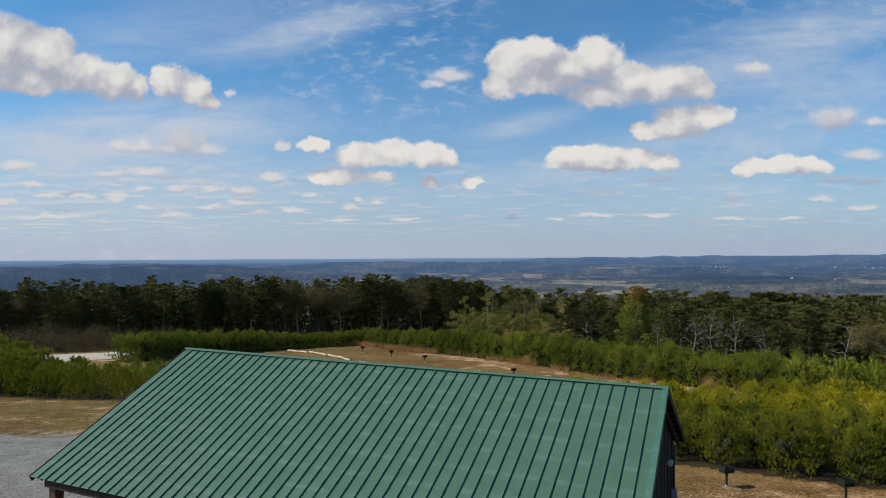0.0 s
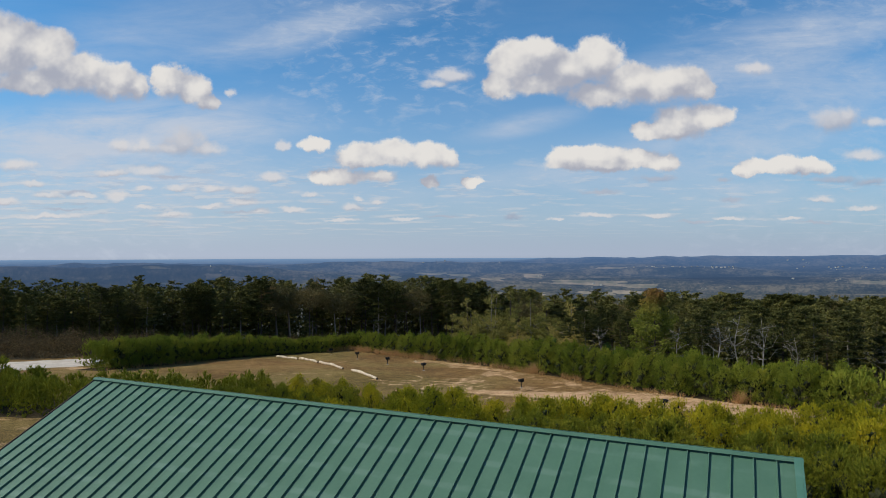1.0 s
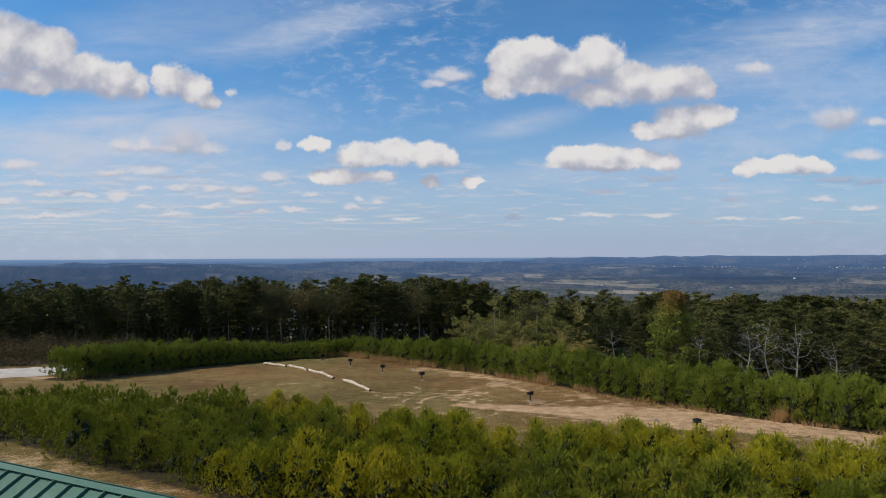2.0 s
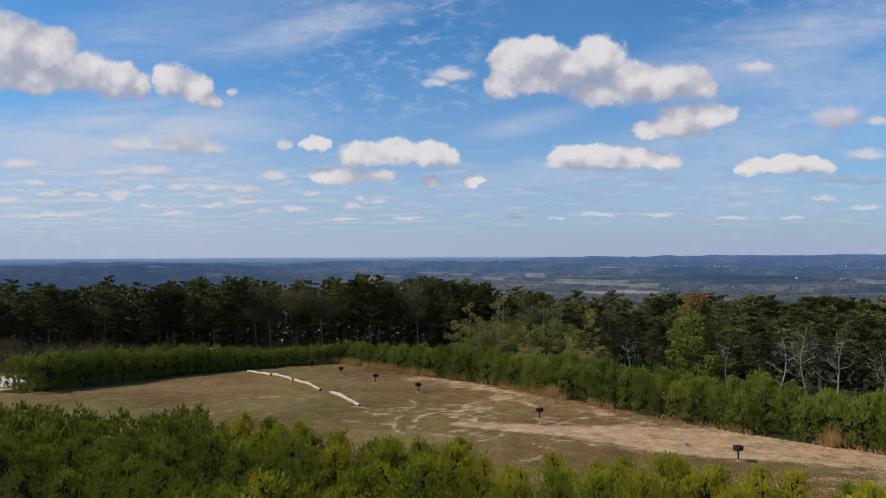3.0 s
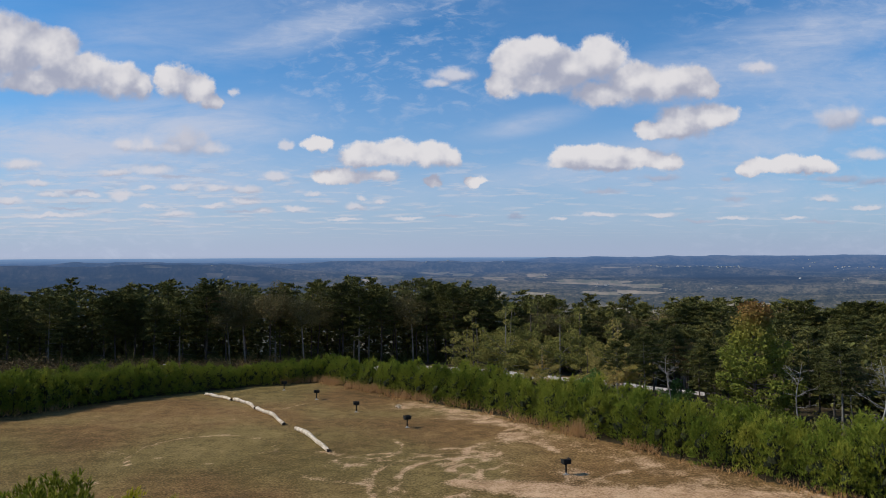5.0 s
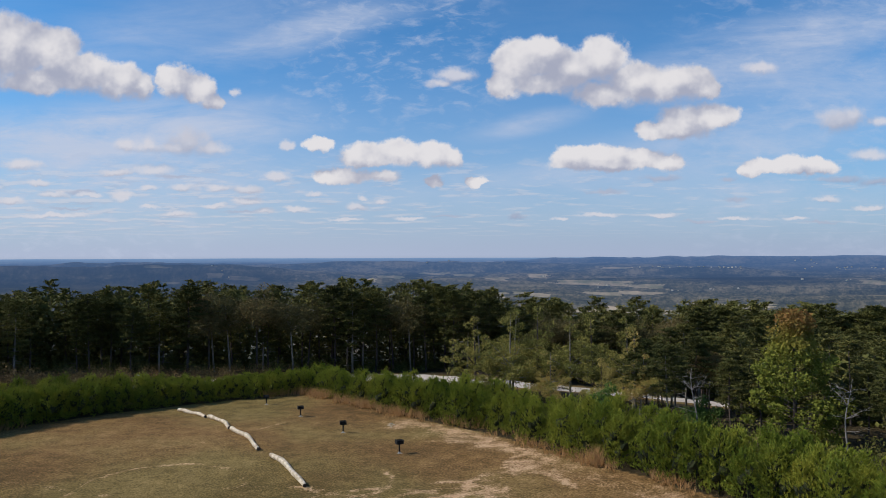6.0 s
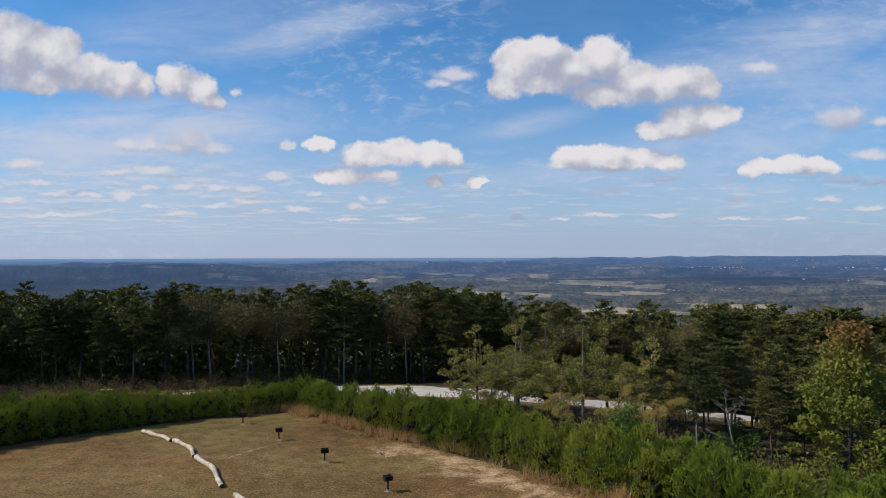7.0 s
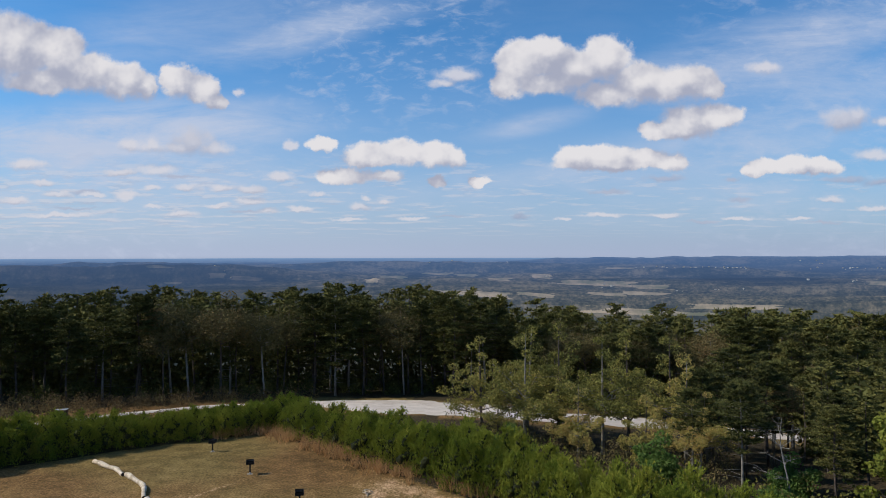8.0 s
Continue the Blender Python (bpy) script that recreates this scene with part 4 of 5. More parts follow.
# ---- trees ----
def pine_arrays(seed, height, detail=1.0, lean=0.02):
    """Stem and bough paths, and needle blades, of a pine: bare lower stem with stubs, flat layered boughs, a domed top."""
    r = np.random.default_rng(seed)
    bend = r.normal(0, lean * height, 2)
    def stem(s):
        return Vector((bend[0] * s * s + 0.12 * math.sin(s * 5 + seed), bend[1] * s * s, height * s))
    rad = 0.0115 * height
    paths = [[(stem(s), rad * (1.12 - s) + 0.012) for s in np.linspace(0, 0.97, 7)]]
    low = r.uniform(0.26, 0.42) if detail >= 0.8 else r.uniform(0.05, 0.18)
    for _ in range(int(14 * detail)):
        s = r.uniform(0.08, low + 0.08)
        a, l = r.uniform(0, 6.28), r.uniform(0.4, 2.0)
        p = stem(s)
        paths.append([(p, 0.026), (p + Vector((math.cos(a) * l, math.sin(a) * l, r.uniform(-0.25, 0.3))), 0.008)])
    fine = detail >= 0.8
    boughs = 38 if fine else 26
    pts, ways, tops, up = [], [], [], []
    for k in range(boughs):
        q = ((k + r.uniform(0, 1)) / boughs) ** 0.72
        s = low + (0.98 - low) * q
        a = k * 2.399 + r.uniform(-0.6, 0.6)
        dome = math.sqrt(max(0.0, 1 - max(0.0, (q - 0.40) / 0.605) ** 2)) * (0.62 + 0.6 * min(q, 0.40))
        l = height * 0.24 * dome * r.uniform(0.55, 1.25) + 0.12
        p = stem(s)
        rise = r.uniform(-0.12, 0.10) + 0.5 * q ** 4
        out = Vector((math.cos(a), math.sin(a), rise))
        if fine:
            paths.append([(p, 0.036 * (1.1 - q)), (p + out * l * 0.55 + Vector((0, 0, -0.05 * l)), 0.02), (p + out * l, 0.006)])
        side = Vector((-math.sin(a), math.cos(a), 0))
        plates = 5 if fine else 3
        for k2 in range(plates):
            t = (0.30 + 0.74 * (k2 + r.uniform(0, 1)) / plates)
            c = p + out * l * t + side * r.normal(0, (0.04 + 0.20 * t) * l)
            wide = (0.26 + 0.16 * l) * r.uniform(0.7, 1.3)
            for _ in range(9 if fine else 6):
                e, d = r.uniform(0, 6.28), wide * math.sqrt(r.uniform())
                pts.append(c + Vector((math.cos(e) * d, math.sin(e) * d, r.normal(0, 0.07) + 0.10 * wide)))
                ways.append(Vector((out.x * 0.6 + math.cos(e) * 0.6, out.y * 0.6 + math.sin(e) * 0.6, 0.22)))
            tops.append(c)
            up.append(Vector((out.x * 0.5, out.y * 0.5, 0.7)))
    for _ in range(10):
        tops.append(stem(r.uniform(0.9, 1.01)))
        up.append(Vector((r.normal(0, 0.4), r.normal(0, 0.4), 1)))
    if fine:
        needles = np.concatenate([sprays(pts, ways, 4, 0.40, 0.125, 0.7, r, 0.40), blades(tops, up, 3, 0.24, 0.07, 0.6, r)])
    else:
        needles = sprays(pts, ways, 3, 0.60, 0.20, 0.65, r, 0.40)
    return paths, needles


def pine_tree(name, seed, height):
    paths, needles = pine_arrays(seed, height)
    ob = thing(name, Matrix(), "slender pine tree with dark layered needle boughs", "tree", "pine woods")
    v, f = trunk_tubes(paths)
    part("trunk", mesh("pine_trunk", v, f, [PALE_BARK if seed % 3 == 1 else BARK], smooth=True), ob)
    part("crown", tri_mesh("pine_crown", needles, [PINE]), ob)
    return ob


def broad_tree(name, seed, height, mat, label, group, detail=1.0, bark=None, low=0.28, wide=0.30, leaf=0.24, clump=1.0):
    """A broad-leaved tree: forking limbs and an uneven crown of leaf sprays in clumps."""
    r = np.random.default_rng(seed)
    thing_ob = thing(name, Matrix(), label, "tree", group)
    rad = (0.016 if low < 0.3 else 0.010) * height
    fork = height * r.uniform(low, low + 0.1)
    lean = Vector((r.normal(0, 0.03), r.normal(0, 0.03), 1))
    head = lean * fork
    paths = [[((0, 0, 0), rad * 1.3), (head * 0.5, rad), (head, rad * 0.85), (lean * height * 0.72, rad * 0.35), (lean * height * 0.93, rad * 0.1)]]
    tips = [lean * height * s + Vector((r.normal(0, 0.05), r.normal(0, 0.05), 0)) * height for s in (0.56, 0.66, 0.76, 0.84, 0.92)]
    for k in range(13):
        s = r.uniform(0.0, 0.6) if low < 0.3 else r.uniform(0.25, 1.0)
        p = head + lean * (height * (0.62 if low < 0.3 else 0.74) - fork) * s
        a = k * 2.4 + r.uniform(-0.4, 0.4)
        l = height * wide * r.uniform(0.7, 1.25) * (1.1 - 0.5 * s)
        out = Vector((math.cos(a), math.sin(a), r.uniform(-0.15 if low < 0.3 else 0.25, 0.95)))
        tip = p + out * l
        mid = p + out * l * 0.5 + Vector((r.normal(0, 0.15), r.normal(0, 0.15), 0))
        paths.append([(p, rad * 0.5), (mid, rad * 0.3), (tip, rad * 0.12)])
        tips.append(tip)
        for _ in range(6 if detail > 2 else 3):
            t = r.uniform(0.3, 1.0)
            q = p + out * l * t
            e = q + Vector((r.normal(0, 1), r.normal(0, 1), r.uniform(-0.3, 0.9))) * height * (0.10 if detail > 2 else 0.075)
            paths.append([(q, rad * 0.18), (e, rad * 0.05)])
            tips.append(e)
    pts = []
    for tip in tips:
        c = np.array(tip)
        size = height * r.uniform(0.075, 0.135) * clump * (1.0 if low < 0.3 else 0.8)
        m = int(95 * detail)
        d = r.normal(0, 1, (m, 3))
        d *= (r.uniform(0.2, 1, (m, 1)) ** 0.4) / np.linalg.norm(d, axis=1, keepdims=True)
        pts.append(c + d * size * np.array([1.2, 1.2, 0.8 if low < 0.3 else 1.05]))
    pts = np.concatenate(pts)
    pts = pts[pts[:, 2] > height * 0.06]
    v, f = trunk_tubes(paths)
    part("trunk", mesh("tree_trunk", v, f, [bark or BARK], smooth=True), thing_ob)
    part("crown", tri_mesh("tree_crown", leaves(pts, leaf, r), [mat], 4), thing_ob)
    return thing_ob


def maple_tree(seed, height):
    """A slim maple, leafy to the ground: limbs ending in separate clumps, narrowing towards the top."""
    r = np.random.default_rng(seed)
    ob = thing("maple_tree", Matrix(), "maple tree with leaves turning yellow-green and orange", "tree")
    paths = [[((0, 0, 0), 0.16), ((0.1, 0, height * 0.5), 0.09), ((0, 0.1, height * 0.97), 0.02)]]
    pts = []
    for k in range(64):
        s = 0.07 + 0.93 * (k + r.uniform(0, 1)) / 64
        a = k * 2.399 + r.uniform(-0.5, 0.5)
        l = height * (0.33 * (1 - s) ** 0.75 + 0.04) * r.uniform(0.55, 1.12)
        c = np.array([math.cos(a) * l, math.sin(a) * l, height * s])
        paths.append([((0, 0, height * s * 0.86), 0.045 * (1.1 - s)), (c, 0.01)])
        size = height * r.uniform(0.045, 0.080)
        m = int(120 * (size / 0.56) ** 2) + 70
        d = r.normal(0, 1, (m, 3))
        d *= (r.uniform(0.2, 1, (m, 1)) ** 0.35) / np.linalg.norm(d, axis=1, keepdims=True)
        pts.append(c + d * size * np.array([1.3, 1.3, 0.85]))
    pts = np.concatenate(pts)
    v, f = trunk_tubes(paths)
    part("trunk", mesh("tree_trunk", v, f, [BARK], smooth=True), ob)
    part("crown", tri_mesh("tree_crown", leaves(pts[pts[:, 2] > 0.1], 0.19, r), [MAPLE], 4), ob)
    return ob


def snag(name, seed, height):
    """A dead tree: bleached bare stem with crooked limbs."""
    r = np.random.default_rng(seed)
    ob = thing(name, Matrix(), "bare grey dead tree with crooked limbs", "dead tree", "dead trees")
    rad = 0.013 * height
    lean = Vector((r.normal(0, 0.06), r.normal(0, 0.06), 1))
    paths = [[(lean * height * s + Vector((0.30 * math.sin(5 * s + seed), 0.2 * math.cos(6 * s), 0)), rad * (1.15 - s)) for s in np.linspace(0, 1, 7)]]
    for k in range(15):
        s = r.uniform(0.34, 0.97)
        p = paths[0][min(6, int(round(s * 6)))][0]
        a, l = k * 2.4 + r.uniform(-0.5, 0.5), height * r.uniform(0.16, 0.36) * (1.2 - 0.6 * s)
        out = Vector((math.cos(a), math.sin(a), r.uniform(0.05, 0.8)))
        mid = p + out * l * 0.5 + Vector((r.normal(0, 0.2), r.normal(0, 0.2), r.normal(0, 0.15)))
        tip = p + out * l + Vector((0, 0, r.uniform(-0.1, 0.45) * l))
        paths.append([(p, rad * 0.42), (mid, rad * 0.28), (tip, rad * 0.07)])
        for _ in range(5):
            t = r.uniform(0.3, 1)
            q = mid + (tip - mid) * t
            bend = q + Vector((r.normal(0, 1), r.normal(0, 1), r.uniform(-0.2, 0.9))) * l * 0.16
            paths.append([(q, rad * 0.2), (bend, rad * 0.12), (bend + Vector((r.normal(0, 1), r.normal(0, 1), r.uniform(-0.1, 1.0))) * l * 0.20, rad * 0.04)])
    v, f = trunk_tubes(paths)
    part("trunk", mesh("dead_trunk", v, f, [DEAD], smooth=True), ob)
    return ob


def young_pine_arrays(seed, height, girth, tufts, per_tuft, length, width):
    """Stem paths and needle blades of a bushy young pine."""
    r = np.random.default_rng(seed)
    bend = r.normal(0, 0.05 * height, 2)
    def stem(s):
        return np.array([bend[0] * s * s, bend[1] * s * s, height * s])
    paths = [[(stem(s), 0.03 * (1.1 - s)) for s in (0, 0.4, 0.8, 1.0)]]
    pts, ways = [], []
    boughs = 40
    hearts, sizes = [], []
    for k in range(boughs):
        s = 0.03 + 0.93 * ((k + r.uniform(0, 1)) / boughs)
        a = k * 2.399 + r.uniform(-0.4, 0.4)
        shape = min(1.0, 0.62 + 1.4 * s) * (1.0 - max(0.0, s - 0.22) / 0.78) ** 0.85
        l = girth * shape * r.uniform(0.7, 1.3) + 0.08
        out = np.array([math.cos(a), math.sin(a), r.uniform(0.5, 1.0) * min(1.0, 0.12 + 2.2 * s)])
        p = stem(s * 0.90)
        if k % 2:
            paths.append([(p, 0.012), (p + out * l, 0.004)])
        # dark filler lumps: the shaded inside of the plant put in as colour
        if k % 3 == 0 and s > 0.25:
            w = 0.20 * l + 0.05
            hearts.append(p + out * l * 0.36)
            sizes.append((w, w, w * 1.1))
        for _ in range(max(2, int(tufts / boughs))):
            t = r.uniform(0.3, 1.08) ** 0.6
            pts.append(p + out * l * t + r.normal(0, 0.10, 3) * (1 + 0.6 * l))
            ways.append(out * 0.55 + np.array([0, 0, 0.90]))
    for _ in range(5):
        pts.append(stem(r.uniform(0.80, 1.0)))
        ways.append(np.array([r.normal(0, 0.3), r.normal(0, 0.3), 1]))
    needles = blades(pts, ways, per_tuft, length, width, 0.50, r)
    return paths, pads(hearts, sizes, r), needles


def young_pine(name, seed, height, girth, tufts, per_tuft, length, width, mat, label, group):
    paths, hearts, needles = young_pine_arrays(seed, height, girth, tufts, per_tuft, length, width)
    ob = thing(name, Matrix(), label, "young pine", group)
    v, f = tubes(paths, 3)
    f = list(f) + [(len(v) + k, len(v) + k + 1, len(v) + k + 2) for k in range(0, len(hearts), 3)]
    part("stem", mesh("young_pine_stem", list(v) + [Vector(h) for h in hearts], f, [STEM_CORE]), ob)
    part("needles", tri_mesh("young_pine_needles", needles, [mat]), ob)
    return ob


def again(ob, m):
    """A copy of a thing at m, whatever size the first one has."""
    return copy_thing(ob, m @ Matrix.Diagonal((1 / ob.scale[0], 1 / ob.scale[1], 1 / ob.scale[2], 1)))


def scatter(ring, spacing, seed, jitter=0.42):
    """Points on a loose grid inside a ring."""
    r = np.random.default_rng(seed)
    xs, ys = [p[0] for p in ring], [p[1] for p in ring]
    gx, gy = np.meshgrid(np.arange(min(xs), max(xs), spacing), np.arange(min(ys), max(ys), spacing))
    gx = gx + (np.arange(gx.shape[0]) % 2 * spacing / 2)[:, None] + r.uniform(-jitter, jitter, gx.shape) * spacing
    gy = gy + r.uniform(-jitter, jitter, gy.shape) * spacing
    keep = inside(gx, gy, ring)
    return np.stack([gx[keep], gy[keep]], 1)


def place(kinds, spots, r, sizes):
    """Each spot gets one of the kinds; the first spots take the originals."""
    used = set()
    for k, (x, y) in enumerate(spots):
        ob = kinds[int(r.integers(len(kinds)))]
        m = on_ground(x, y, -0.03, r.uniform(0, 360), sizes[k])
        if ob.name in used:
            again(ob, m)
        else:
            ob.matrix_basis = m
            used.add(ob.name)
    return [k for k in kinds if k.name not in used]


def drop_unused(obs):
    for ob in obs:
        for o in (*ob.children_recursive, ob):
            bpy.data.objects.remove(o)


r = np.random.default_rng(31)

# the thicket of young pines between the pavilion and the clearing
NEAR_LABEL, NEAR_GROUP = "bushy yellow-green young pine in a dense thicket", "young pine thicket"
near_kinds = [young_pine("young_pine", 100 + k, 2.35 + 0.16 * k, 0.94, 640, 8, 0.145, 0.026, SAPLING, NEAR_LABEL, NEAR_GROUP) for k in range(4)]
green_kinds = [young_pine("young_pine", 120 + k, 2.30 + 0.16 * k, 0.96, 640, 8, 0.145, 0.026, SAPLING_GREEN, "bushy dark green young pine in a dense thicket", NEAR_GROUP) for k in range(3)]
spots = np.concatenate([scatter(THICKET_LEFT, 1.42, 1), scatter(THICKET_RIGHT, 1.42, 2)])
reach = np.hypot(spots[:, 0], spots[:, 1] - 36)
spots = spots[np.argsort(reach)]
def is_green(p):
    """Where the thicket stays dark green: on its western side and in drifts along the front."""
    front, _ = polyline_distance(p[:, 0], p[:, 1], [(3.0, 33.4), (10.4, 29.8), (17.0, 26.2), (31, 17.5)])
    drift = value_noise(p[:, 0], p[:, 1], 0.16, 41)
    return (p[:, 0] < -11.5 + 9 * (drift - 0.5)) | ((front < 6.5) & (drift > 0.22)) | (drift > 0.82)


near, rest = spots[:290], spots[290:]
green = is_green(near)
tall = r.uniform(0.78, 1.06, len(near)) * np.where(r.uniform(0, 1, len(near)) < 0.05, 1.22, 1.0)
drop_unused(place(near_kinds, near[~green], r, tall[~green]))
drop_unused(place(green_kinds, near[green], r, tall[green]))
bush = [young_pine_arrays(200 + k, 2.6, 0.95, 120, 5, 0.28, 0.080)[2] for k in range(4)]


def stuff_of(name, arrays, spots, sizes, mats, label, category, corners=3):
    out = []
    for k, (x, y) in enumerate(spots):
        a = arrays[int(r.integers(len(arrays)))]
        t = r.uniform(0, 6.28)
        c, s = math.cos(t), math.sin(t)
        q = a @ np.array([[c, s, 0], [-s, c, 0], [0, 0, 1]]) * sizes[k]
        out.append(q + np.array([x, y, float(ground_z(x, y)) - 0.03]))
    return tagged(new(name, tri_mesh(name, np.concatenate(out), mats, corners)), label, category, kind="stuff")


green = is_green(rest)
big = np.where(rest[:, 0] < -36, 1.35, 1.0)
stuff_of("thicket", bush, rest[~green], r.uniform(0.76, 1.08, len(rest)), [SAPLING], "dense thicket of yellow-green young pines", "thicket")
stuff_of("thicket", bush, rest[green], (r.uniform(0.76, 1.08, len(rest)) * big)[green], [SAPLING_GREEN], "dense thicket of dark green young pines", "thicket")

# clipped rows of darker young pines round the clearing
HEDGE_LABEL, HEDGE_GROUP = "dense dark green young pine in a hedge row", "hedge round the clearing"
hedge_kinds = [young_pine("hedge_pine", 300 + k, 2.45 + 0.2 * k, 0.84, 640, 8, 0.16, 0.025, HEDGE, HEDGE_LABEL, HEDGE_GROUP) for k in range(4)]


def rows_along(line, offsets, spacing, seed, outward):
    q = np.random.default_rng(seed)
    pts = []
    for k, ((ax, ay), (bx, by)) in enumerate(zip(line, line[1:])):
        d = Vector((bx - ax, by - ay))
        side = Vector((d.y, -d.x)).normalized() * outward
        for off in offsets:
            count = max(1, int(round(d.length / spacing)))
            for s in range(count):
                p = Vector((ax, ay)) + d * ((s + q.uniform(0.2, 0.8)) / count) + side * (off + q.normal(0, 0.22))
                pts.append((p.x, p.y))
    return pts


hedge = rows_along(HEDGE_RIGHT, (0.65, 1.9, 3.2), 1.38, 4, -1) + rows_along(HEDGE_LEFT, (0.4, 1.3, 2.3, 3.3), 0.92, 5, -1)
hedge = np.array(hedge)
order = np.argsort(np.hypot(hedge[:, 0], hedge[:, 1] - 75))
hedge = hedge[order]
first, behind = hedge[:285], hedge[285:]
def hedge_size(p):
    """The hedge is tallest at its western end and lowest near the far corner."""
    return np.interp(p[:, 0], [-34, -29, -23, -20, -14, -5, 1, 6, 15], [1.12, 1.0, 0.88, 0.72, 0.84, 1.02, 1.12, 1.12, 1.20])


drop_unused(place(hedge_kinds, first, r, r.uniform(0.86, 1.12, len(first)) * hedge_size(first)))
if len(behind):
    stuff_of("hedge", bush, behind, r.uniform(0.85, 1.12, len(behind)) * hedge_size(behind), [HEDGE], "dense dark green pine hedge", "hedge")

# woods: behind the road, and behind the hedge on the lower side
WOODS_BACK = [(-125, 70), (-80, 88), (-52, 101), (-40, 110), (-27, 116.5), (-12, 121.5), (4, 122), (14, 121), (30, 127), (60, 134), (95, 130), (95, 165), (0, 160), (-60, 146), (-130, 125)]
WOODS_SIDE = [(15.0, 88.5), (19, 82.5), (25, 76), (31.5, 69.5), (39, 62), (48, 53), (62, 41), (85, 28), (110, 60), (95, 128), (60, 120), (40, 115), (24, 108), (19, 99)]
pines = [pine_tree("pine_tree", 400 + k, 10.0) for k in range(7)]
oaks = [broad_tree("oak_tree", 500 + k, 9.6, OAK, "oak tree with olive and brown autumn leaves", "oaks at the wood's edge", 1.9, PALE_BARK if k % 2 else None, 0.12, 0.30, 0.135, 0.54) for k in range(4)]
tall_oaks = [broad_tree("oak_tree", 520 + k, 10.0, OAK_DARKENED, "tall oak tree with olive and brown autumn leaves", "oaks in the woods", 1.3, PALE_BARK if k == 1 else None, 0.34, 0.23, 0.15) for k in range(3)]
far_pine = []
for k in range(4):
    paths, needles = pine_arrays(450 + k, 10.0, 0.5)
    v, f = tubes(paths, 4)
    stem = np.array([v[c] for q in f if len(q) == 4 for c in (*q[:3], q[0], *q[2:])]).reshape(-1, 3)
    far_pine.append((needles, stem))


def wood(ring, spacing, seed, top, front, share, deep):
    """Trees on a ring: single trees along the front, a joined wood behind, crowns reaching a common level."""
    q = np.random.default_rng(seed)
    crowns, stems = [], []
    for x, y in scatter(ring, spacing, seed):
        d, _ = polyline_distance(np.array(x), np.array(y), front)
        if math.hypot(x - 23.7, y - 81.0) < 3.6 or (19.5 < x < 24.5 and 73 < y < 81):
            continue
        gz = float(ground_z(x, y))
        size = np.clip((top(x, y) - 0.25 + np.clip(q.normal(0, 0.8), -1.2, 0.9) - gz) / 10.0, 0.5, 1.7)
        if float(d) < deep:
            kinds = tall_oaks if q.uniform() < share else pines
            ob = kinds[int(q.integers(len(kinds)))]
            size = size * q.uniform(0.92, 1.06) if kinds is tall_oaks else size
            m = on_ground(x, y, -0.05, q.uniform(0, 360), size)
            if tuple(ob.location) == (0.0, 0.0, 0.0):
                ob.matrix_basis = m
            else:
                again(ob, m)
        elif q.uniform() < np.interp(float(d), [deep, 16, 30], [0.75, 0.55, 0.22]):
            needles, stem = far_pine[int(q.integers(4))]
            t = q.uniform(0, 6.28)
            c, sn = math.cos(t), math.sin(t)
            turn = np.array([[c, sn, 0], [-sn, c, 0], [0, 0, 1]]) * size
            crowns.append(needles @ turn + np.array([x, y, gz]))
            stems.append(stem @ turn + np.array([x, y, gz]))
    a, b = np.concatenate(crowns), np.concatenate(stems)
    me = tri_mesh("woods", np.concatenate([a, b]), [PINE, BARK])
    me.polygons.foreach_set("material_index", np.repeat([0, 1], [len(a) // 3, len(b) // 3]).astype(np.int32))
    tagged(new("woods", me), "dense dark pine woods receding downhill", "woods", kind="stuff")


def undergrowth(ring, spacing, seed, mat, label, high, wide=1.0):
    """Brush under the trees: leaf sprays in low uneven mounds."""
    q = np.random.default_rng(seed)
    pts = []
    for x, y in scatter(ring, spacing, seed):
        h = high * q.uniform(0.4, 1.25)
        m = int(150 * wide ** 1.6)
        d = q.normal(0, 1, (m, 3))
        d[:, 2] = np.abs(d[:, 2])
        d *= q.uniform(0.3, 1, (m, 1)) / np.linalg.norm(d, axis=1, keepdims=True)
        pts.append(np.array([x, y, float(ground_z(x, y))]) + d * np.array([wide, wide, h]))
    tagged(new("undergrowth", tri_mesh("undergrowth", leaves(np.concatenate(pts), 0.18 if mat is PINE or wide > 1.2 else 0.13, q), [mat], 4)), label, "undergrowth", kind="stuff")


def deep_foliage(ring, count, seed, top, label):
    """The dark mass of the wood behind its front trees: leaf sprays from the ground to just under the crowns."""
    q = np.random.default_rng(seed)
    xs, ys = [p[0] for p in ring], [p[1] for p in ring]
    x, y = q.uniform(min(xs), max(xs), count * 6), q.uniform(min(ys), max(ys), count * 6)
    keep = inside(x, y, ring)
    x, y = x[keep][:count], y[keep][:count]
    lo = ground_z(x, y)
    hi = np.interp(x, [-40, 5, 22], [3.3, 2.5, -0.9]) + top + 1.6 * (value_noise(x, y, 0.28, 33) - 0.6)
    z = lo + (hi - lo) * q.uniform(0, 1, len(x)) ** 1.4
    tagged(new("woods", tri_mesh("deep_woods", leaves(np.stack([x, y, z], 1), 0.56, q), [PINE], 4)), label, "woods", kind="stuff")


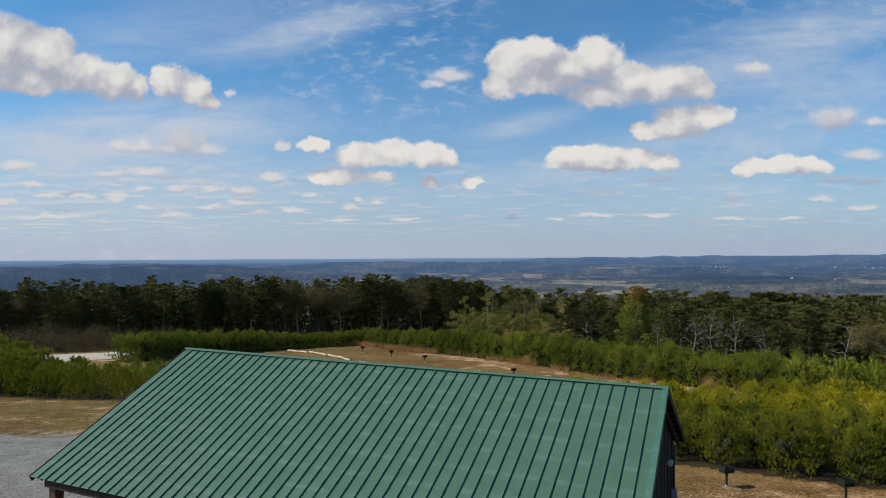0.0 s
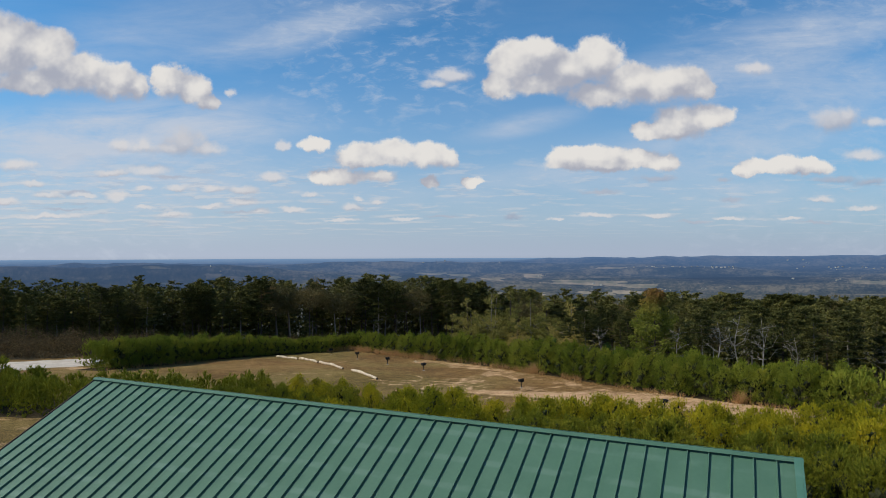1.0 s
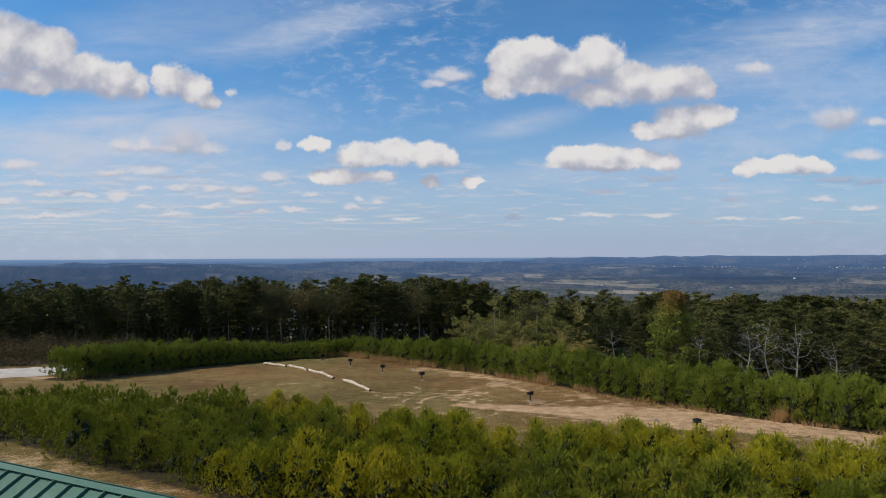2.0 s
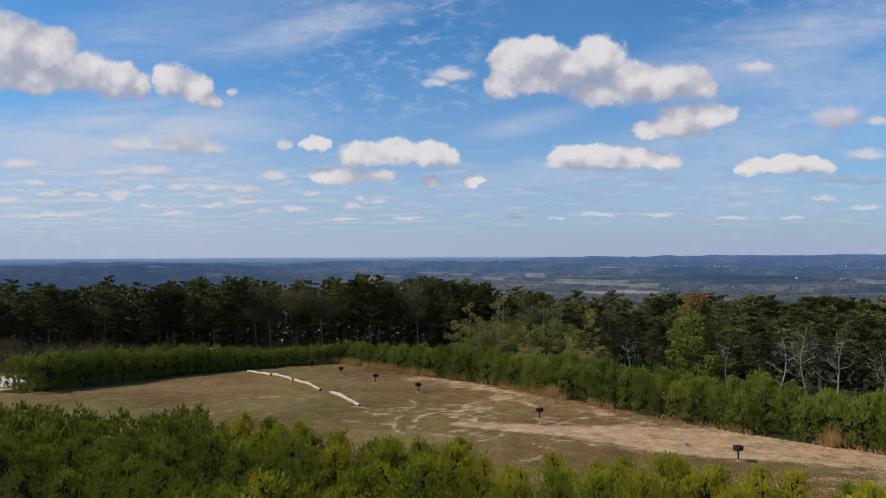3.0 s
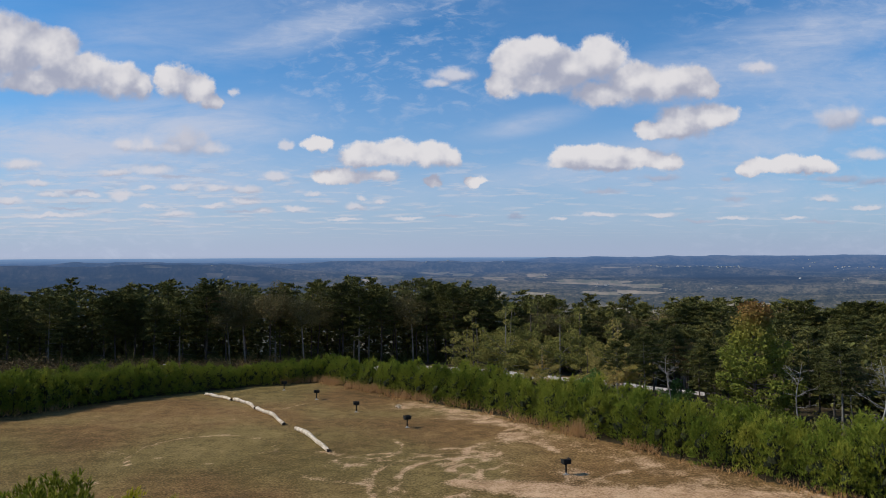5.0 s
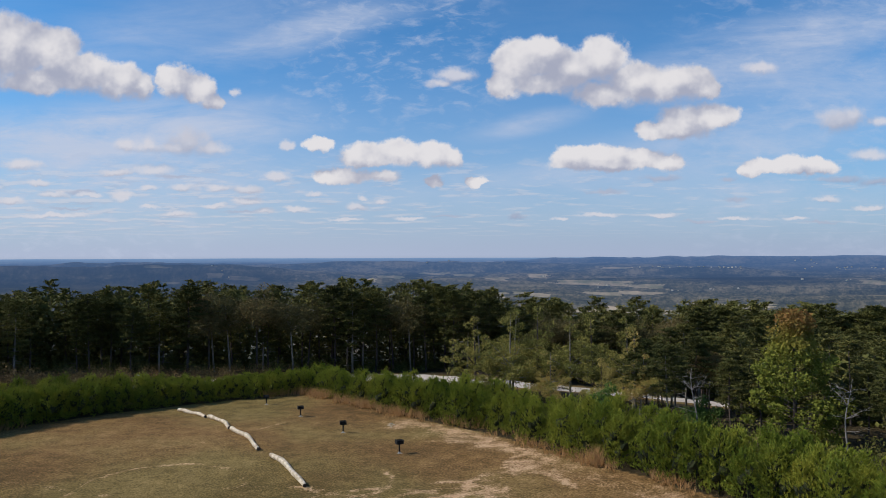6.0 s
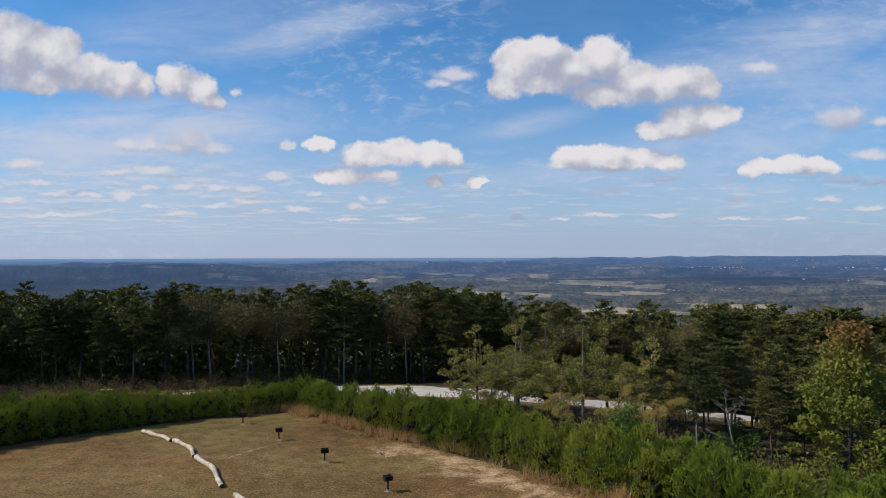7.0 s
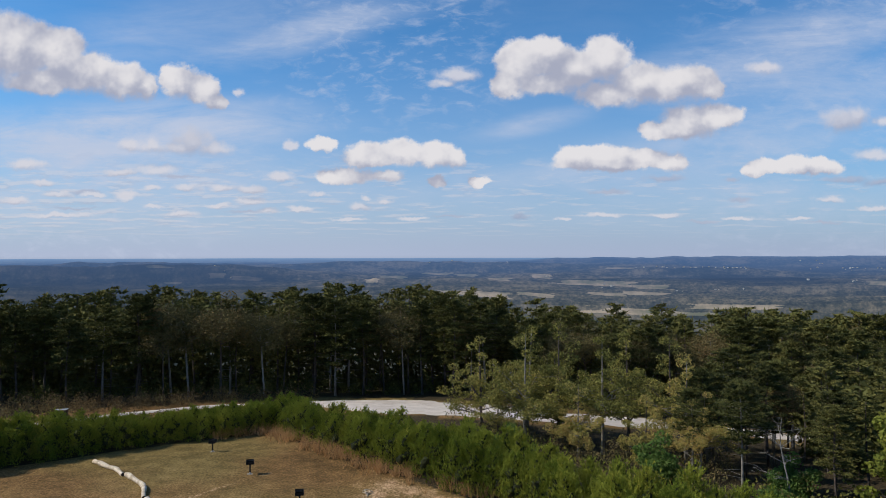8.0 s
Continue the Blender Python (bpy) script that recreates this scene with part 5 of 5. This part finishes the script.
deep_foliage([(-125, 80), (-80, 97), (-52, 110), (-40, 119), (-27, 126), (-12, 131), (4, 132), (22, 134), (60, 142), (95, 140), (95, 150), (20, 144), (-30, 137), (-60, 122), (-125, 94)], 76000, 65, 0.0, "dark pine woods receding downhill behind the road")
deep_foliage([(27, 95), (33, 86), (41, 78), (50, 69), (66, 56), (85, 44), (92, 52), (60, 74), (40, 96), (30, 106)], 26000, 66, 0.8, "dark pine woods receding downhill behind the hedge")
wood(WOODS_BACK, 3.3, 61, lambda x, y: float(np.interp(x, [-90, -45, -20, 2, 12, 22, 60], [4.4, 4.2, 4.6, 4.0, 2.6, 0.5, 0.6])), WOODS_BACK[:11], 0.36, 6.0)
wood(WOODS_SIDE, 3.3, 62, lambda x, y: float(np.interp(y, [60, 80, 105], [3.7, 2.3, 0.7])), WOODS_SIDE[:8] + WOODS_SIDE[-3:], 0.06, 7.0)
undergrowth([(-125, 74), (-80, 91), (-52, 104), (-40, 113), (-27, 119.5), (-12, 124), (4, 125), (14, 124), (14, 133), (-30, 128), (-60, 115), (-125, 85)], 1.9, 71, PINE, "dark undergrowth beneath the pine woods", 2.4)
undergrowth([(-125, 88), (-60, 118), (-30, 131), (20, 138), (60, 142), (95, 138), (95, 150), (20, 150), (-40, 142), (-125, 106)], 2.4, 73, PINE, "dark undergrowth beneath the pine woods", 4.6)
undergrowth([(-2, 98), (3.5, 92), (10, 84.5), (15.0, 79), (18, 84), (19, 96), (10, 100), (2, 104)], 2.0, 74, OAK_DARKENED, "olive and brown brush at the wood's edge", 1.9)
undergrowth([(16, 81.5), (22, 74.5), (29, 67.5), (37, 60), (48, 49.5), (52, 54), (40, 66), (30, 76), (22, 85), (18, 87)], 1.9, 76, PINE, "dark undergrowth beneath the pine woods", 1.7)
undergrowth([(-66, 74), (-52, 79), (-46, 85), (-42.5, 92), (-39.5, 100), (-46, 106), (-62, 100), (-74, 88)], 2.5, 77, BRUSH, "large mounds of reddish-brown and olive brush by the gravel road", 2.9, 1.8)
undergrowth([(-44, 92), (-40, 92), (-37, 101), (-29, 110), (-20, 116), (-12, 121), (-18, 121), (-30, 115), (-44, 107), (-62, 99), (-62, 90)], 1.25, 75, BRUSH, "dry grey-brown brush along the gravel road", 1.7)
undergrowth([(-38, 88), (-33, 97), (-28.5, 102.5), (-20, 109.5), (-12, 112), (-10, 107.5), (-17, 104), (-23, 100.5), (-29, 94), (-34, 84)], 1.5, 78, BRUSH, "tan and olive weeds between the hedge and the road", 1.5, 0.9)
for k, (x, y, s) in enumerate([(3.6, 102.0, 0.90), (6.6, 99.0, 0.98), (9.6, 102.2, 1.06), (11.8, 96.6, 0.96), (14.8, 101.0, 1.02), (17.0, 95.0, 0.88), (13.6, 92.6, 0.56), (7.4, 104.6, 1.0), (18.8, 103.5, 1.0), (9.8, 95.2, 0.60), (4.6, 98.6, 0.55), (16.2, 90.4, 0.62)]):
    m = on_ground(x, y, -0.05, k * 77, s * 0.93)
    if k < 4:
        oaks[k].matrix_basis = m
    else:
        again(oaks[k % 4], m)
maple = maple_tree(601, 8.7)
maple.matrix_basis = on_ground(23.7, 81.0, -0.05, 40)
dead = [snag("dead_tree", 620 + k, 6.8) for k in range(3)]
for k, (x, y, s) in enumerate([(26.6, 70.9, 0.85), (31.4, 71.6, 0.90), (38.6, 63.6, 0.85), (25.0, 77.6, 0.72), (33.2, 69.2, 0.7), (41.5, 61.5, 0.8), (18.5, 84.5, 0.7), (30.0, 74.0, 0.95)]):
    m = on_ground(x, y, -0.05, k * 83, s)
    if k < 3:
        dead[k].matrix_basis = m
    else:
        again(dead[k % 3], m)


# ---- grills and logs on the clearing ----
def grill():
    ob = thing("park_grill", Matrix(), "black steel pedestal park grill on a small concrete pad", "grill", "park grills")
    v, f = tubes([[((0, 0, -0.1), 0.045), ((0, 0, 0.62), 0.045)]], 10)
    part("post", mesh("post", v, f, [IRON]), ob)
    part("sleeve", boxes("sleeve", ASH, ((-0.05, -0.05, 0.02), (0.05, 0.05, 0.11))), ob, "pale grey ground sleeve")
    body = bmesh.new()
    box_bm(body, (-0.23, -0.17, 0.60), (0.23, 0.17, 0.63), bevel=0.004)
    for s in (((-0.23, -0.17, 0.60), (-0.215, 0.17, 0.88)), ((0.215, -0.17, 0.60), (0.23, 0.17, 0.84)), ((-0.23, 0.155, 0.60), (0.23, 0.17, 0.84)), ((-0.23, -0.17, 0.60), (0.23, -0.155, 0.74))):
        box_bm(body, *s, bevel=0.003)
    part("firebox", bm_mesh("firebox", body, [IRON]), ob)
    bars = [((-0.21, y, 0.80), (0.21, y + 0.012, 0.812)) for y in np.linspace(-0.14, 0.13, 10)]
    grate = part("grate", boxes("grate", IRON, *bars, ((-0.213, -0.17, 0.79), (-0.20, 0.15, 0.82)), ((0.20, -0.17, 0.79), (0.213, 0.15, 0.82)), bevel=0.0), ob)
    v, f = tubes([[((sx * 0.2, -0.17, 0.805), 0.009), ((sx * 0.2, -0.34, 0.83), 0.009)] for sx in (-1, 1)], 6)
    part("handle", mesh("handle", v, f, [IRON]), grate)
    part("pad", boxes("pad", CONCRETE, ((-0.17, -0.15, -0.12), (0.17, 0.15, 0.015)), bevel=0.02), ob, "pale concrete pad")
    return ob


first_grill = grill()
for k, (x, y, turn) in enumerate([(16.3, 55.4, 35), (7.1, 67.4, 200), (-2.2, 78.4, 30), (-6.6, 84.1, 15), (-10.9, 89.9, 20), (-15.1, 95.3, 5), (11.2, 26.4, 20), (14.9, 24.7, 15)]):
    m = on_ground(x, y, 0, turn)
    if k:
        again(first_grill, m)
    else:
        first_grill.matrix_basis = m


def log(a, b, seed, rad):
    """A peeled crooked log lying on the grass between two ends."""
    q = np.random.default_rng(seed)
    a, b = Vector(a), Vector(b)
    d = b - a
    side = Vector((-d.y, d.x)).normalized()
    bow = q.uniform(-0.05, 0.07) * d.length
    sides = 12
    verts, faces = [], []
    steps = 14
    for i in range(steps + 1):
        s = i / steps
        p = a + d * s + side * (bow * math.sin(math.pi * s) + 0.05 * math.sin(9 * s + seed))
        rr = rad * (1.1 - 0.25 * s) * (1 + 0.10 * math.sin(13 * s + 2 * seed))
        z = float(ground_z(p.x, p.y)) + rr * 0.85
        for k in range(sides):
            an = 2 * math.pi * k / sides
            bump = rr * (1 + 0.07 * q.normal())
            verts.append((p.x + side.x * math.cos(an) * bump, p.y + side.y * math.cos(an) * bump, z + math.sin(an) * bump))
    for i in range(steps):
        for k in range(sides):
            faces.append((i * sides + k, i * sides + (k + 1) % sides, (i + 1) * sides + (k + 1) % sides, (i + 1) * sides + k))
    ob = tagged(new("log", mesh("log", verts, faces, [LOG], smooth=True)), "bleached peeled log lying on the grass", "log", "logs in a row")
    for end in (0, steps):
        ring = verts[end * sides:(end + 1) * sides]
        part("log_end", mesh("log_end", ring, [tuple(range(sides))], [LOG_END]), ob)
    return ob


for k, (a, b) in enumerate([((-21.6, 92.2), (-18.2, 89.2)), ((-17.9, 89.0), (-14.8, 84.5)), ((-14.5, 84.2), (-11.0, 78.3)), ((-9.75, 76.9), (-6.6, 71.2))]):
    log(a, b, 40 + k, 0.14)


# ---- small growth ----
for k, (x, y, h) in enumerate([(13.4, 88.8, 1.0), (5.4, 94.6, 0.75), (17.8, 84.2, 0.7), (19.6, 86.4, 0.85), (36.5, 66.5, 0.7)]):
    if k == 0:
        green = broad_tree("green_shrub", 640, 2.9, BRIGHT, "leafy bright green shrub behind the hedge", "bright green shrubs", 1.0, None, 0.05, 0.34, 0.15, 1.5)
        green.matrix_basis = on_ground(x, y, -0.03)
    else:
        again(green, on_ground(x, y, -0.03, 70 * k, h))


def sedge(lines, seed, per_metre, high, wide):
    """Dry broom sedge standing along lines."""
    q = np.random.default_rng(seed)
    pts, ways = [], []
    for (ax, ay), (bx, by) in lines:
        l = math.hypot(bx - ax, by - ay)
        for _ in range(int(l * per_metre)):
            t = q.uniform()
            x, y = ax + (bx - ax) * t + q.normal(0, wide), ay + (by - ay) * t + q.normal(0, wide)
            if value_noise(x, y, 0.8, 9) < 0.32:
                continue
            pts.append((x, y, float(ground_z(x, y))))
            ways.append((q.normal(0, 0.12), q.normal(0, 0.12), 1))
    return blades(pts, ways, 8, high, 0.024, 0.34, q)


corner = list(zip(HEDGE_RIGHT[:2], HEDGE_RIGHT[1:3])) + [((-16.5, 99.0), (-13.2, 101.2))]
edge = list(zip(HEDGE_RIGHT[2:7], HEDGE_RIGHT[3:8]))
tuft = [((9.2, 75.8), (9.5, 75.4)), ((23.6, 59.6), (23.9, 59.2)), ((4.6, 82.2), (5.0, 81.6))]
tall = np.concatenate([sedge(corner, 81, 34, 0.85, 0.5), sedge(edge[:2], 85, 24, 0.62, 0.45), sedge(edge[2:], 82, 14, 0.40, 0.45), sedge(tuft, 83, 120, 1.15, 0.22), sedge(list(zip(HEDGE_LEFT[:2], HEDGE_LEFT[1:3])), 84, 6, 0.7, 0.4)])
tagged(new("dry_sedge", tri_mesh("dry_sedge", tall, [REED])), "tall tan dry sedge along the hedge foot", "dry grass", kind="stuff")


# ---- small things on the clearing ----
def brushwood(x, y, seed):
    q = np.random.default_rng(seed)
    ob = thing("brushwood_pile", on_ground(x, y, 0.0, 0.0, 0.7), "small heap of bleached sticks on bare soil", "brushwood", "brushwood heaps")
    for k in range(7):
        a, l = q.uniform(0, 3.14), q.uniform(0.3, 0.75)
        c = Vector((q.normal(0, 0.22), q.normal(0, 0.15), 0.05 + 0.03 * k))
        d = Vector((math.cos(a), math.sin(a), q.normal(0, 0.10))) * l / 2
        v, f = tubes([[(c - d, 0.045), (c + Vector((0, 0, 0.02)), 0.04), (c + d, 0.028)]], 6)
        part("stick", mesh("stick", v, f, [LOG], smooth=True), ob)


brushwood(-3.4, 86.2, 1)
brushwood(15.0, 59.8, 2)


def notice_board(x, y, turn):
    ob = thing("notice_board", on_ground(x, y, 0.0, turn), "small wooden notice board with a pale roof by the road", "notice board")
    for sx in (-0.38, 0.38):
        part("post", boxes("post", POST, ((sx - 0.05, -0.05, -0.1), (sx + 0.05, 0.05, 1.75))), ob)
    part("board", boxes("board", SIGN_FACE, ((-0.33, -0.03, 0.95), (0.33, 0.03, 1.60))), ob, "faded brown board")
    part("roof", boxes("roof", ASH, ((-0.42, -0.16, 1.70), (0.42, 0.16, 1.76))), ob, "pale flat roof")


notice_board(-28.6, 100.6, 10)


# ---- far farmhouses ----
def farmhouse():
    ob = thing("farmhouse", Matrix(), "small white farmhouse far off in the valley", "house", "houses in the valley")
    part("wall", boxes("wall", WHITE, ((-6, -4, -2), (6, 4, 4)), bevel=0.05), ob)
    bm = bmesh.new()
    a = [bm.verts.new((-6.6, y, z)) for y, z in ((-4.8, 3.8), (4.8, 3.8), (0, 7.0))]
    b = [bm.verts.new((6.6, y, z)) for y, z in ((-4.8, 3.8), (4.8, 3.8), (0, 7.0))]
    bm.faces.new(a), bm.faces.new(b[::-1])
    for k in range(3):
        bm.faces.new((a[k], b[k], b[(k + 1) % 3], a[(k + 1) % 3]))
    part("roof", bm_mesh("roof", bm, [GREY_ROOF]), ob, "grey gabled roof")
    return ob


home = farmhouse()
q = np.random.default_rng(77)
first_home = True
for az, dist, wide, deep, count in ((18.9, 3600, 3.2, 130, 14), (22.4, 3480, 2.6, 110, 12), (31.0, 3900, 3.0, 170, 14), (27.6, 4180, 1.6, 60, 4), (13.2, 2500, 1.2, 90, 4), (8.4, 3030, 0.8, 80, 4), (2.0, 3900, 6.0, 300, 6), (21.5, 2350, 3.5, 160, 5), (-18, 3050, 3.0, 160, 4), (30.5, 2850, 2.4, 120, 4)):
    for _ in range(count):
        a, d = math.radians(az + q.normal(0, wide * 0.5)), dist + q.normal(0, deep * 0.5)
        x, y = d * math.sin(a), d * math.cos(a)
        m = pose(x, y, float(valley_z(x, y)) + 0.5, 0, 0, q.uniform(0, 180)) @ Matrix.Diagonal((*([q.uniform(0.4, 0.75)] * 3), 1))
        if first_home:
            home.matrix_basis, first_home = m, False
        else:
            again(home, m)
